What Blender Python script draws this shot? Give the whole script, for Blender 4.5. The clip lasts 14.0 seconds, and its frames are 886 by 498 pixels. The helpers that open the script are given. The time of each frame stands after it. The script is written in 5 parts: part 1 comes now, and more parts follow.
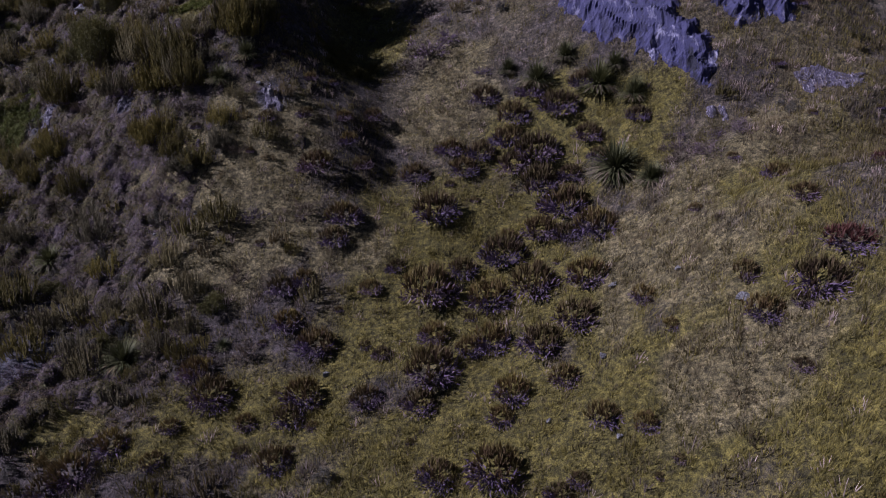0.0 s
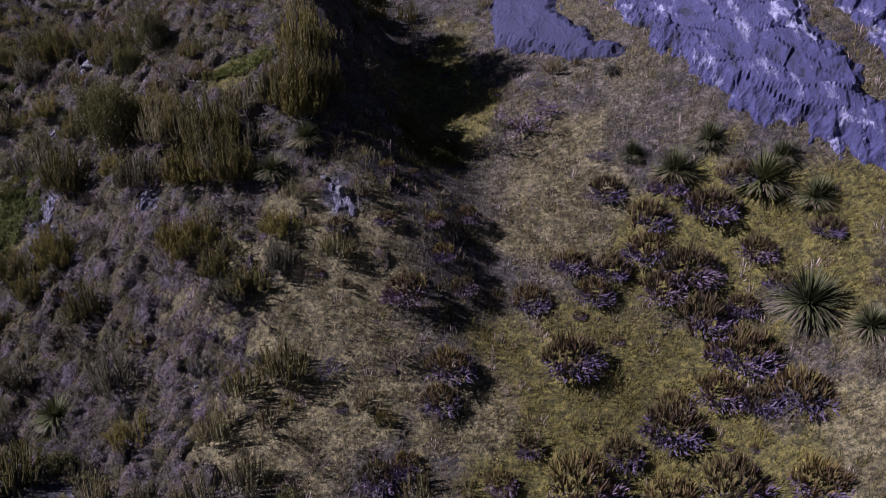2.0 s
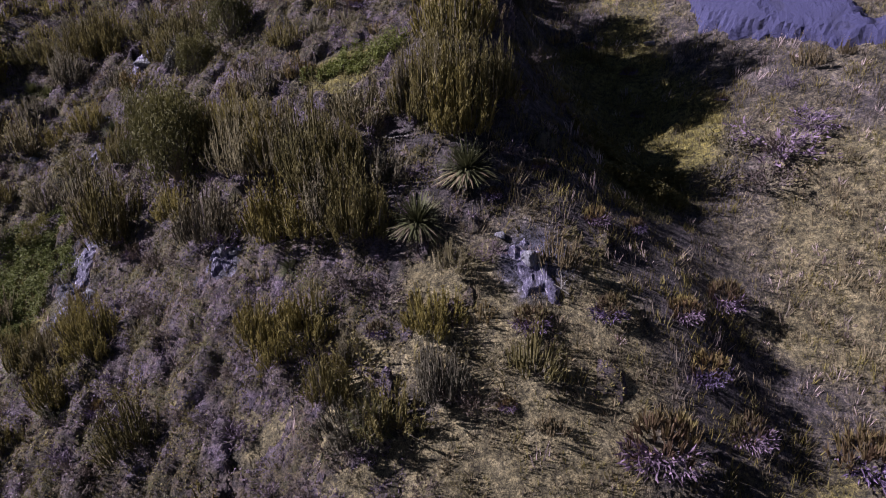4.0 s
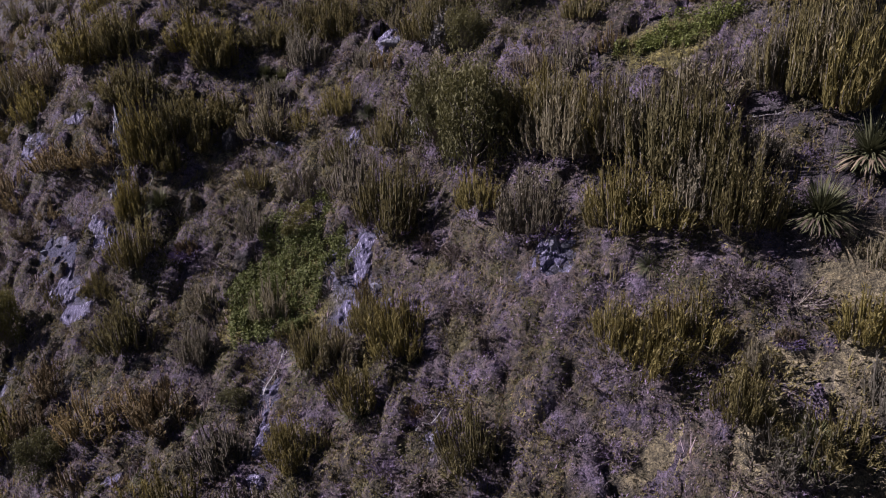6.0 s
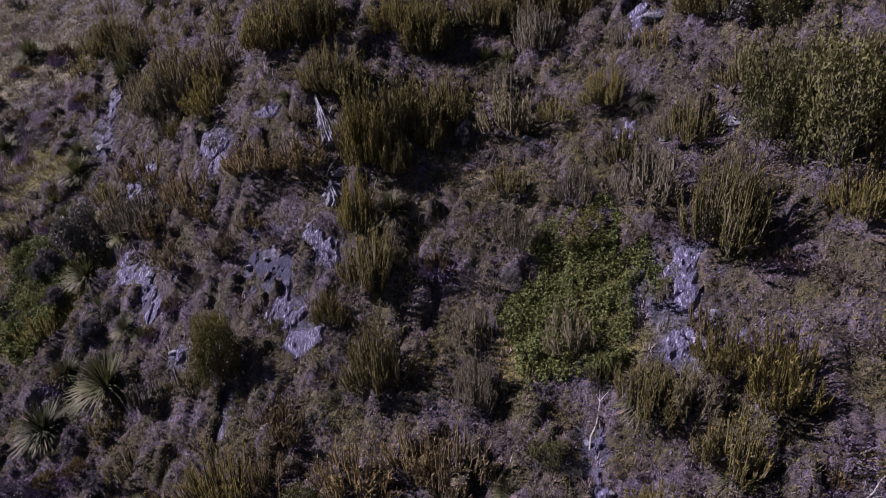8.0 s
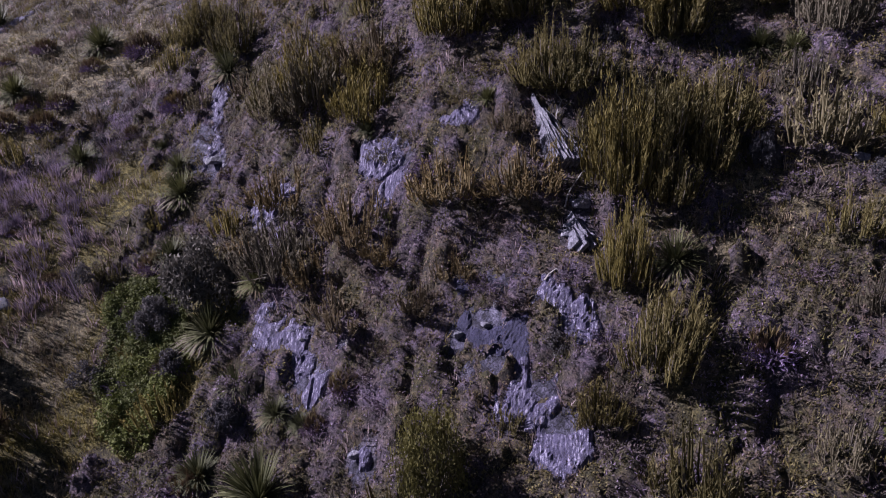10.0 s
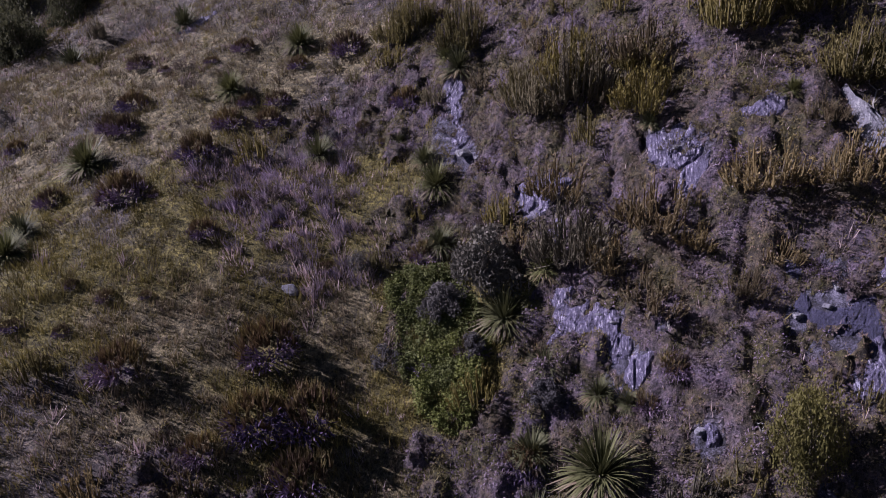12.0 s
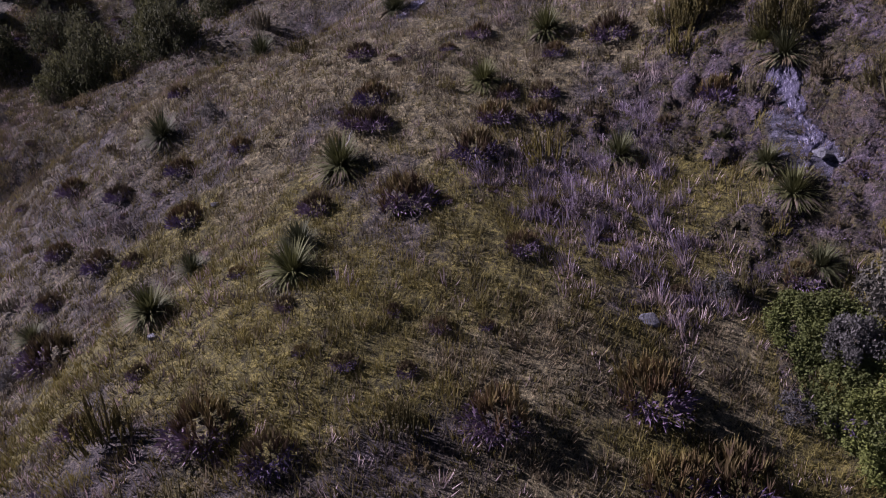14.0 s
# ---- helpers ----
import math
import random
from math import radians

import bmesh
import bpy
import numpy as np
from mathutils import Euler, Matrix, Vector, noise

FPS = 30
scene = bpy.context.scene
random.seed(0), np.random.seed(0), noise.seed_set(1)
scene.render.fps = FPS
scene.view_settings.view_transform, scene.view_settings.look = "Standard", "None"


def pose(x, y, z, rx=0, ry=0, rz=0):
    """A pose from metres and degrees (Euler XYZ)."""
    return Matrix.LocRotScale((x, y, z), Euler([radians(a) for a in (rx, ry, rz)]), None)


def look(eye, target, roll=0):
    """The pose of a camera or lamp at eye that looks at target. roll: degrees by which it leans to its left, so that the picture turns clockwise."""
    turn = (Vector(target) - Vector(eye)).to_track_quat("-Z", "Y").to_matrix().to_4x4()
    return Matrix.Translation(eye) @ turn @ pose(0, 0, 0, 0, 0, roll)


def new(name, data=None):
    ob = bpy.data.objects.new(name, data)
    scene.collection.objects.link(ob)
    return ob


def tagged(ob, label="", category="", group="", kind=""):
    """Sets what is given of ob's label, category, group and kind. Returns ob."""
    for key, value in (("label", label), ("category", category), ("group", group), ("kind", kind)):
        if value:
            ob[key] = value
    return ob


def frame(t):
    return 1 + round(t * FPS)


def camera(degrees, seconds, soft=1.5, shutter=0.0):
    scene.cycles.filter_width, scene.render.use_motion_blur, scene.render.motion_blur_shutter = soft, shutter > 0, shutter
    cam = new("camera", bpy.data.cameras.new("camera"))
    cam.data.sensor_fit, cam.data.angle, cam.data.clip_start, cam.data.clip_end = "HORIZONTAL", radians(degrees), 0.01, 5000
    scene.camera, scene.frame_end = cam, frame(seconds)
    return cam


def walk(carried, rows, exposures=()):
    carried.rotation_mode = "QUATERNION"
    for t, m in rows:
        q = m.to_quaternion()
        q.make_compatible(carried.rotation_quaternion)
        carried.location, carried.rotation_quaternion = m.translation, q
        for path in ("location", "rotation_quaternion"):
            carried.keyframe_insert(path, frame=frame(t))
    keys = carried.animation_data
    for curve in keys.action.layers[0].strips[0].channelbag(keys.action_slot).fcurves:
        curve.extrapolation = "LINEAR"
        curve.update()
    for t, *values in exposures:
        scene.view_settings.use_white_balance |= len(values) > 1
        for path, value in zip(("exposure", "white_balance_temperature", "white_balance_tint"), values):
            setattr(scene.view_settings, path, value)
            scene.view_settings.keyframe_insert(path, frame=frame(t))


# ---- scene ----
cam = camera(65.4, 14.0, 1.0)
METRES, EYE, TILT, LEAN, TURN = 80.0, 40.0, -22.0, 0.0, 0.0
ROWS = [
    (0.0, 0.0, 0.0, 0.0, -0.0, 0.0, 0.0),
    (0.5, -0.0217, 0.0239, 0.0339, 0.3, 0.18, 0.01),
    (1.0, -0.0411, 0.0494, 0.0533, 0.49, 0.39, -0.02),
    (1.5, -0.0594, 0.0794, 0.0669, 0.71, 0.37, -0.04),
    (2.0, -0.0755, 0.114, 0.0809, -0.78, 0.41, 0.28),
    (2.5, -0.0935, 0.1547, 0.0934, -0.24, 0.18, 0.27),
    (5.0, -0.1921, 0.3029, 0.1234, 6.58, 0.48, -1.2),
    (5.5, -0.2234, 0.2996, 0.1199, 7.78, 0.36, -1.47),
    (6.0, -0.259, 0.2924, 0.116, 8.67, 0.26, -1.61),
    (6.5, -0.2955, 0.2864, 0.113, 9.0, 0.21, -1.61),
    (7.0, -0.3295, 0.2882, 0.1128, 9.33, 0.12, -1.55),
    (7.5, -0.3599, 0.3044, 0.1161, 9.69, -0.23, -1.41),
    (10.0, -0.4953, 0.404, 0.1398, 10.44, -0.36, -1.47),
    (10.5, -0.534, 0.3954, 0.1387, 10.77, -0.47, -1.49),
    (11.0, -0.5695, 0.3838, 0.1362, 11.15, -0.36, -1.31),
    (11.5, -0.5905, 0.3749, 0.1337, 11.47, -0.44, -1.22),
    (12.0, -0.6046, 0.372, 0.1323, 11.71, -0.5, -1.36),
    (12.5, -0.6271, 0.3728, 0.132, 12.36, -0.48, -1.61),
    (13.0, -0.6586, 0.3762, 0.132, 14.16, -0.47, -2.01),
    (13.5, -0.6968, 0.3821, 0.1325, 14.38, -0.49, -2.06),
    (14.0, -0.7443, 0.3971, 0.1347, 14.55, -0.44, -2.1),
]
walk(cam, [(t, pose(0, 0, EYE, TILT, LEAN, TURN) @ pose(METRES * x, METRES * y, METRES * z, 90 + pitch, roll, yaw)) for t, x, y, z, yaw, pitch, roll in ROWS],
     [(0.0, 0.3, 5680, 23), (1.5, 0.64, 5650, 23), (2.5, 0.95, 5800, 22), (5.0, 1.31, 5850, 27), (7.0, 0.98, 5750, 29), (7.5, 1.0, 5750, 30), (10.0, 1.1, 5600, 32), (12.0, 1.03, 5680, 32), (14.0, 0.82, 5750, 33)])

# ---- light ----
SUN_AZ, SUN_EL = 178.0, 37.0          # degrees: from +x towards +y; above the horizon
to_sun = Vector((math.cos(radians(SUN_AZ)) * math.cos(radians(SUN_EL)), math.sin(radians(SUN_AZ)) * math.cos(radians(SUN_EL)), math.sin(radians(SUN_EL))))
world = bpy.data.worlds.new("sky")
scene.world = world
world.use_nodes = True
wn = world.node_tree.nodes
sky = wn.new("ShaderNodeTexSky")
sky.sky_type, sky.sun_disc = "NISHITA", False
sky.sun_elevation, sky.sun_rotation = radians(SUN_EL), radians(90.0 - SUN_AZ)
sky.altitude, sky.air_density, sky.dust_density = 1200, 1.0, 0.6
wn["Background"].inputs[1].default_value = 0.014
world.node_tree.links.new(sky.outputs[0], wn["Background"].inputs[0])
sun_data = bpy.data.lights.new("sun", "SUN")
sun_data.energy, sun_data.angle, sun_data.color = 4.75, radians(0.6), (1.0, 0.93, 0.84)
sun = new("sun", sun_data)
sun.matrix_world = look(to_sun * 200, (0, 0, 0))

# ---- materials ----
def nodes_of(name):
    mat = bpy.data.materials.new(name)
    mat.use_nodes = True
    nt = mat.node_tree
    return mat, nt, nt.nodes["Principled BSDF"]


def ramp(nt, source, stops):
    r = nt.nodes.new("ShaderNodeValToRGB")
    while len(r.color_ramp.elements) < len(stops):
        r.color_ramp.elements.new(0.5)
    for e, (at, c) in zip(r.color_ramp.elements, stops):
        e.position, e.color = at, (*c, 1)
    nt.links.new(source, r.inputs[0])
    return r.outputs[0]


def noise_of(nt, scale, detail=5.0, rough=0.6, coords=None):
    n = nt.nodes.new("ShaderNodeTexNoise")
    n.inputs["Scale"].default_value, n.inputs["Detail"].default_value, n.inputs["Roughness"].default_value = scale, detail, rough
    if coords is None:
        g = nt.nodes.new("ShaderNodeNewGeometry")
        coords = g.outputs["Position"]
    nt.links.new(coords, n.inputs["Vector"])
    return n.outputs["Fac"]


def mixed(nt, fac, a, b, blend="MIX"):
    m = nt.nodes.new("ShaderNodeMix")
    m.data_type, m.blend_type = "RGBA", blend
    for sock, value in ((m.inputs[0], fac), (m.inputs[6], a), (m.inputs[7], b)):
        if isinstance(value, (int, float)):
            sock.default_value = value
        elif isinstance(value, tuple):
            sock.default_value = (*value, 1)
        else:
            nt.links.new(value, sock)
    return m.outputs[2]


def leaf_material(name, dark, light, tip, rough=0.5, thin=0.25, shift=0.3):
    """Leaves: each leaf its own shade between dark and light, mixed to the tip colour by its tip share; each plant a
    little lighter or darker.
    """
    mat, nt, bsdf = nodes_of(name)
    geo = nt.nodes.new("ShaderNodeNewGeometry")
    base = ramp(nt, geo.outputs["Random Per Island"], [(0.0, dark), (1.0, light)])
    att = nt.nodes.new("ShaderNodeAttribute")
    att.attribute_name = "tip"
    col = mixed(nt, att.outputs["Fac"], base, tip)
    tuft = nt.nodes.new("ShaderNodeAttribute")
    tuft.attribute_name = "tone"
    lift = nt.nodes.new("ShaderNodeMath")
    lift.operation = "ADD"
    lift.inputs[1].default_value = 1.0
    nt.links.new(tuft.outputs["Fac"], lift.inputs[0])
    col = mixed(nt, 1.0, col, lift.outputs[0], "MULTIPLY")
    info = nt.nodes.new("ShaderNodeObjectInfo")
    tone = ramp(nt, info.outputs["Random"], [(0.0, (1 - shift, 1 - shift, 1 - shift * 0.7)), (0.5, (1, 0.97, 1)), (1.0, (1 + shift, 1 + shift * 0.8, 1))])
    col = mixed(nt, 1.0, col, tone, "MULTIPLY")
    col = mixed(nt, noise_of(nt, 0.7), col, mixed(nt, 1.0, col, (0.72, 0.68, 0.66), "MULTIPLY"))
    nt.links.new(col, bsdf.inputs["Base Color"])
    bsdf.inputs["Roughness"].default_value = rough
    bsdf.inputs["Specular IOR Level"].default_value = 0.3
    tr = nt.nodes.new("ShaderNodeBsdfTranslucent")
    nt.links.new(col, tr.inputs["Color"])
    mix = nt.nodes.new("ShaderNodeMixShader")
    mix.inputs[0].default_value = thin * 0.6
    nt.links.new(bsdf.outputs[0], mix.inputs[1])
    nt.links.new(tr.outputs[0], mix.inputs[2])
    nt.links.new(mix.outputs[0], nt.nodes["Material Output"].inputs["Surface"])
    return mat


def rock_material(name, dark, mid, pale, scale=1.0, streak=1.0, pale_from=0.64, speck=1.0, lie=139.0):
    """Schist: bands and pale streaks that run slantwise down the face, with fine cracks."""
    mat, nt, bsdf = nodes_of(name)
    g = nt.nodes.new("ShaderNodeNewGeometry")
    turn = nt.nodes.new("ShaderNodeMapping")
    turn.inputs["Rotation"].default_value = (0, 0, radians(lie))
    turn.inputs["Scale"].default_value = (3.0 * streak, 0.6, 1.2)
    nt.links.new(g.outputs["Position"], turn.inputs["Vector"])
    bands = noise_of(nt, 0.8 * scale, 8, 0.72, turn.outputs[0])
    big, fine = noise_of(nt, 0.35 * scale, 4, 0.6), noise_of(nt, 5.0 * scale, 8, 0.75)
    col = ramp(nt, bands, [(0.38, dark), (0.46, mid), (pale_from - 0.09, mid), (pale_from, pale)])
    col = mixed(nt, ramp(nt, big, [(0.45, (0, 0, 0)), (0.58, (1, 1, 1))]), col, mixed(nt, 0.5, col, mid))
    specks = ramp(nt, fine, [(0.36, (0.3, 0.3, 0.33)), (0.47, (1, 1, 1)), (0.6, (1.0, 1.0, 1.0)), (0.67, (2.6, 2.6, 2.4))])
    col = mixed(nt, speck, col, specks, "MULTIPLY")
    nt.links.new(col, bsdf.inputs["Base Color"])
    bsdf.inputs["Roughness"].default_value = 0.8
    bump = nt.nodes.new("ShaderNodeBump")
    bump.inputs["Strength"].default_value, bump.inputs["Distance"].default_value = 1.0, 0.25
    nt.links.new(bands, bump.inputs["Height"])
    bump2 = nt.nodes.new("ShaderNodeBump")
    bump2.inputs["Strength"].default_value, bump2.inputs["Distance"].default_value = 0.8, 0.08
    nt.links.new(fine, bump2.inputs["Height"])
    nt.links.new(bump.outputs[0], bump2.inputs["Normal"])
    nt.links.new(bump2.outputs[0], bsdf.inputs["Normal"])
    return mat


def ground_material():
    """Turf, dry litter and bare grey soil, laid out by the masks that the ground carries."""
    mat, nt, bsdf = nodes_of("hillside_turf")
    big, mid, fine = noise_of(nt, 0.25, 4), noise_of(nt, 1.3, 6, 0.65), noise_of(nt, 9.0, 6, 0.7)
    litter = ramp(nt, mid, [(0.3, (0.016, 0.012, 0.017)), (0.5, (0.045, 0.036, 0.045)), (0.7, (0.1, 0.083, 0.105))])
    green = ramp(nt, mid, [(0.3, (0.06, 0.053, 0.017)), (0.5, (0.105, 0.09, 0.026)), (0.72, (0.15, 0.126, 0.04))])
    soil = ramp(nt, mid, [(0.3, (0.02, 0.019, 0.032)), (0.5, (0.065, 0.062, 0.1)), (0.72, (0.15, 0.145, 0.21))])
    straw = ramp(nt, mid, [(0.3, (0.07, 0.059, 0.034)), (0.55, (0.14, 0.118, 0.07)), (0.75, (0.21, 0.18, 0.118))])
    col = litter
    for name, layer in (("green", green), ("straw", straw), ("soil", soil)):
        att = nt.nodes.new("ShaderNodeAttribute")
        att.attribute_name = name
        edge = nt.nodes.new("ShaderNodeMath")
        edge.operation = "MULTIPLY_ADD"
        nt.links.new(fine, edge.inputs[0])
        edge.inputs[1].default_value = 0.8
        edge.inputs[2].default_value = -0.4
        add = nt.nodes.new("ShaderNodeMath")
        add.operation, add.use_clamp = "ADD", True
        nt.links.new(att.outputs["Fac"], add.inputs[0])
        nt.links.new(edge.outputs[0], add.inputs[1])
        col = mixed(nt, ramp(nt, add.outputs[0], [(0.25, (0, 0, 0)), (0.65, (1, 1, 1))]), col, layer)
    # Gaps between tufts and blades are darkened in the colour, as their shade.
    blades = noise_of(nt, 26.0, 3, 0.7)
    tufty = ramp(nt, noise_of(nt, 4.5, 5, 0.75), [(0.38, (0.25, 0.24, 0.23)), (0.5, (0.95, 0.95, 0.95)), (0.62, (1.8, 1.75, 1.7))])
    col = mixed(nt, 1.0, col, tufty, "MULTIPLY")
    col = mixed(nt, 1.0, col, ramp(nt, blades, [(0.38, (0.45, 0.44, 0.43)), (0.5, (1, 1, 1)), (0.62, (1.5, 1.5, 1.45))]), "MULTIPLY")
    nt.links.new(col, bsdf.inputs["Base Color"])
    bsdf.inputs["Roughness"].default_value = 0.95
    bump = nt.nodes.new("ShaderNodeBump")
    bump.inputs["Strength"].default_value, bump.inputs["Distance"].default_value = 1.0, 0.16
    nt.links.new(fine, bump.inputs["Height"])
    nt.links.new(bump.outputs[0], bsdf.inputs["Normal"])
    return mat


def heath_bed_material():
    """The twiggy mass of the heath: olive, brown and mauve bushlets running into one another."""
    mat, nt, bsdf = nodes_of("heath_bed")
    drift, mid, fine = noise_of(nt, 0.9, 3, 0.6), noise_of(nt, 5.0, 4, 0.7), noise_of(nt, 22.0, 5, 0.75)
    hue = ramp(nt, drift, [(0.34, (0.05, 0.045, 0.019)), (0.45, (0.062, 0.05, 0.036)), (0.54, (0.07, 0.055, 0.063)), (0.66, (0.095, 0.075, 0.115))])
    # Shade between bushlets and twigs is painted in as dark noise.
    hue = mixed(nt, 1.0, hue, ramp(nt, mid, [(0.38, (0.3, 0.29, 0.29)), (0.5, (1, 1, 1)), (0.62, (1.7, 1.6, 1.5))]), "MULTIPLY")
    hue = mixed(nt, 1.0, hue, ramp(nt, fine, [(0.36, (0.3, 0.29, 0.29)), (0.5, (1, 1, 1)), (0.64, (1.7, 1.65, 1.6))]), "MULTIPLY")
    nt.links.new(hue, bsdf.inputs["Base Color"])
    bsdf.inputs["Roughness"].default_value = 0.95
    bump = nt.nodes.new("ShaderNodeBump")
    bump.inputs["Strength"].default_value, bump.inputs["Distance"].default_value = 1.0, 0.1
    nt.links.new(fine, bump.inputs["Height"])
    nt.links.new(bump.outputs[0], bsdf.inputs["Normal"])
    return mat


def bark_material(name, dark, pale):
    mat, nt, bsdf = nodes_of(name)
    nt.links.new(ramp(nt, noise_of(nt, 14.0, 6, 0.7), [(0.3, dark), (0.7, pale)]), bsdf.inputs["Base Color"])
    bsdf.inputs["Roughness"].default_value = 0.85
    return mat


# ---- the lie of the land ----
def lattice(ix, iy, seed):
    h = (ix.astype(np.int64) * 374761393 + iy.astype(np.int64) * 668265263 + seed * 1442695041) & 0x7FFFFFFF
    h = ((h ^ (h >> 13)) * 1274126177) & 0x7FFFFFFF
    return ((h ^ (h >> 16)) & 0xFFFF) / 32768.0 - 1.0


def lumps(x, y, size, seed):
    """Smooth random swells between -1 and 1, of that size in metres."""
    x, y = np.asarray(x, float) / size, np.asarray(y, float) / size
    ix, iy = np.floor(x), np.floor(y)
    fx, fy = x - ix, y - iy
    fx, fy = fx * fx * (3 - 2 * fx), fy * fy * (3 - 2 * fy)
    a, b, c, d = (lattice(ix + i, iy + j, seed) for j in (0, 1) for i in (0, 1))
    return (a * (1 - fx) + b * fx) * (1 - fy) + (c * (1 - fx) + d * fx) * fy


# swells and hollows on the even hillside, in five belts up the slope and thirteen steps along it
RELIEF = [
    (-0.0, -0.4, -2.0, 1.8, 1.2, -0.6, -1.1, 1.3, -0.2, 0.4, 0.2, 1.5, 2.2),
    (-0.1, -0.4, -1.6, -1.7, 1.7, 0.1, -4.6, 0.4, -2.0, -1.3, -1.2, 3.6, 3.9),
    (-0.4, -1.2, 3.1, -0.4, 0.7, -2.3, -0.9, -1.5, -2.3, 1.2, -3.2, -0.3, 0.5),
    (0.2, -3.4, 1.2, 0.5, 0.0, -2.0, 6.3, -1.7, 3.7, 3.7, -1.6, -1.0, -2.0),
    (1.9, -2.0, -2.7, -0.8, 1.1, 0.0, 1.3, -2.7, 3.9, -4.9, 0.1, 5.3, 0.3),
]


def height(x, y):
    """The ground's height over the plan."""
    x, y = np.asarray(x, float), np.asarray(y, float)
    z = 75.0 - np.log1p(np.exp((75.0 - (0.13 * x + 0.45 * y + 14.0)) / 8.0)) * 8.0
    z = -30.0 + np.log1p(np.exp((z + 30.0) / 8.0)) * 8.0
    v = y + 0.35 * x
    for i, belt in enumerate(RELIEF):
        for k, rise in enumerate(belt):
            z = z + rise * np.exp(-((x + 112.0 - 11.5 * k) ** 2 + (v - 18.0 - 8.5 * i) ** 2) / 162.0)
    # the hollow behind the ridge, the gully beside the spur, and the knoll
    s, d = (x + 80.0) * -0.86 + (y - 76.0) * -0.51, (x + 80.0) * -0.51 + (y - 76.0) * 0.86
    z = z - 5.0 * np.exp(-(d / 4.2) ** 2) * (0.5 + 0.5 * np.tanh((s + 4) / 4.0)) * (0.5 + 0.5 * np.tanh((40 - s) / 8.0))
    z = z - 1.7 * np.exp(-((x + 5.6 + 0.1 * (y - 46)) / 2.9) ** 2 - ((y - 51.0) / 8.0) ** 2) - 1.0 * np.exp(-((x + 3.0) / 2.2) ** 2 - ((y - 41.0) / 5.0) ** 2)
    z = z + 1.1 * np.exp(-(((x - 16.5) * 0.8 + (y - 27.0) * 0.3) / 4.0) ** 2 - ((y - 27.0) / 3.2) ** 2)
    # Crest raised to shade the gully, notched to let one strip of sun through.
    z = z + np.exp(-((x + 12.6) / 2.6) ** 2) * (3.6 * np.exp(-((y - 55.0) / 6.0) ** 2) - 1.5 * np.exp(-((y - 51.8) / 0.6) ** 2))
    z = z + 0.8 * np.exp(-((y - 33.2 - 0.035 * np.maximum(x - 14.0, 0) ** 2) / 1.7) ** 2) / (1 + np.exp((10.5 - x) / 0.9))
    return z + 0.16 * lumps(x, y, 2.6, 1) + 0.07 * lumps(x, y, 0.9, 2) + 0.35 * lumps(x, y, 7.0, 3)


def ground_at(x, y, sink=0.0):
    return Vector((x, y, float(height(x, y)) - sink))


def patch(x, y, spots, ragged=0.5):
    """How far (0 to 1) each place lies within one of the ellipses (x, y, half length, half width, turn in degrees)."""
    best = np.zeros_like(x)
    for px, py, a, b, turn in spots:
        c, s = math.cos(radians(turn)), math.sin(radians(turn))
        u, w = (x - px) * c + (y - py) * s, (y - py) * c - (x - px) * s
        best = np.maximum(best, np.clip(1.6 - np.sqrt((u / a) ** 2 + (w / b) ** 2) * 1.1 + ragged * lumps(x, y, 1.7, 9) + 0.4 * ragged * lumps(x, y, 0.6, 10), 0, 1))
    return best

# ---- shared meshes ----
def solid_mesh(name, verts, polys, mat, tips=None, smooth=False):
    """A mesh from vertices and faces of one number of corners each."""
    me = bpy.data.meshes.new(name)
    verts, polys = np.asarray(verts, np.float32), np.asarray(polys, np.int32)
    m, k = polys.shape
    me.vertices.add(len(verts))
    me.vertices.foreach_set("co", verts.ravel())
    me.loops.add(m * k)
    me.loops.foreach_set("vertex_index", polys.ravel())
    me.polygons.add(m)
    me.polygons.foreach_set("loop_start", np.arange(0, m * k, k, dtype=np.int32))
    me.polygons.foreach_set("use_smooth", np.full(m, smooth, bool))
    me.update(calc_edges=True)
    if tips is not None:
        me.attributes.new("tip", "FLOAT", "POINT").data.foreach_set("value", np.asarray(tips, np.float32))
    me.materials.append(mat)
    return me


def unit(v):
    return v / np.maximum(np.linalg.norm(v, axis=-1, keepdims=True), 1e-9)


def spikes(rng, base, way, length, width, lift=0.0):
    """Single pointed leaves: base, direction, length and width for each. Gives vertices, triangles and tip shares."""
    n = len(base)
    side = unit(np.cross(way, rng.normal(size=(n, 3)))) * (np.asarray(width) / 2).reshape(-1, 1)
    top = base + way * np.asarray(length).reshape(-1, 1)
    v = np.stack([base - side, base + side, top], 1).reshape(-1, 3)
    t = np.tile([lift, lift, 1.0], n)
    return v, np.arange(3 * n).reshape(n, 3), t


def sprigs(rng, at, facing, size):
    """Flat leafy twig ends that lie across the directions they face, like shingles: centre, direction and size for each."""
    n = len(at)
    u = unit(np.cross(facing, rng.normal(size=(n, 3))))
    w = np.cross(facing, u)
    r = np.asarray(size).reshape(-1, 1)
    v = np.stack([at - u * r * 0.55 - w * r * 0.6, at + u * r * 0.55 - w * r * 0.6, at + w * r], 1).reshape(-1, 3)
    return v, np.arange(3 * n).reshape(n, 3), np.tile([0.0, 0.0, 1.0], n)


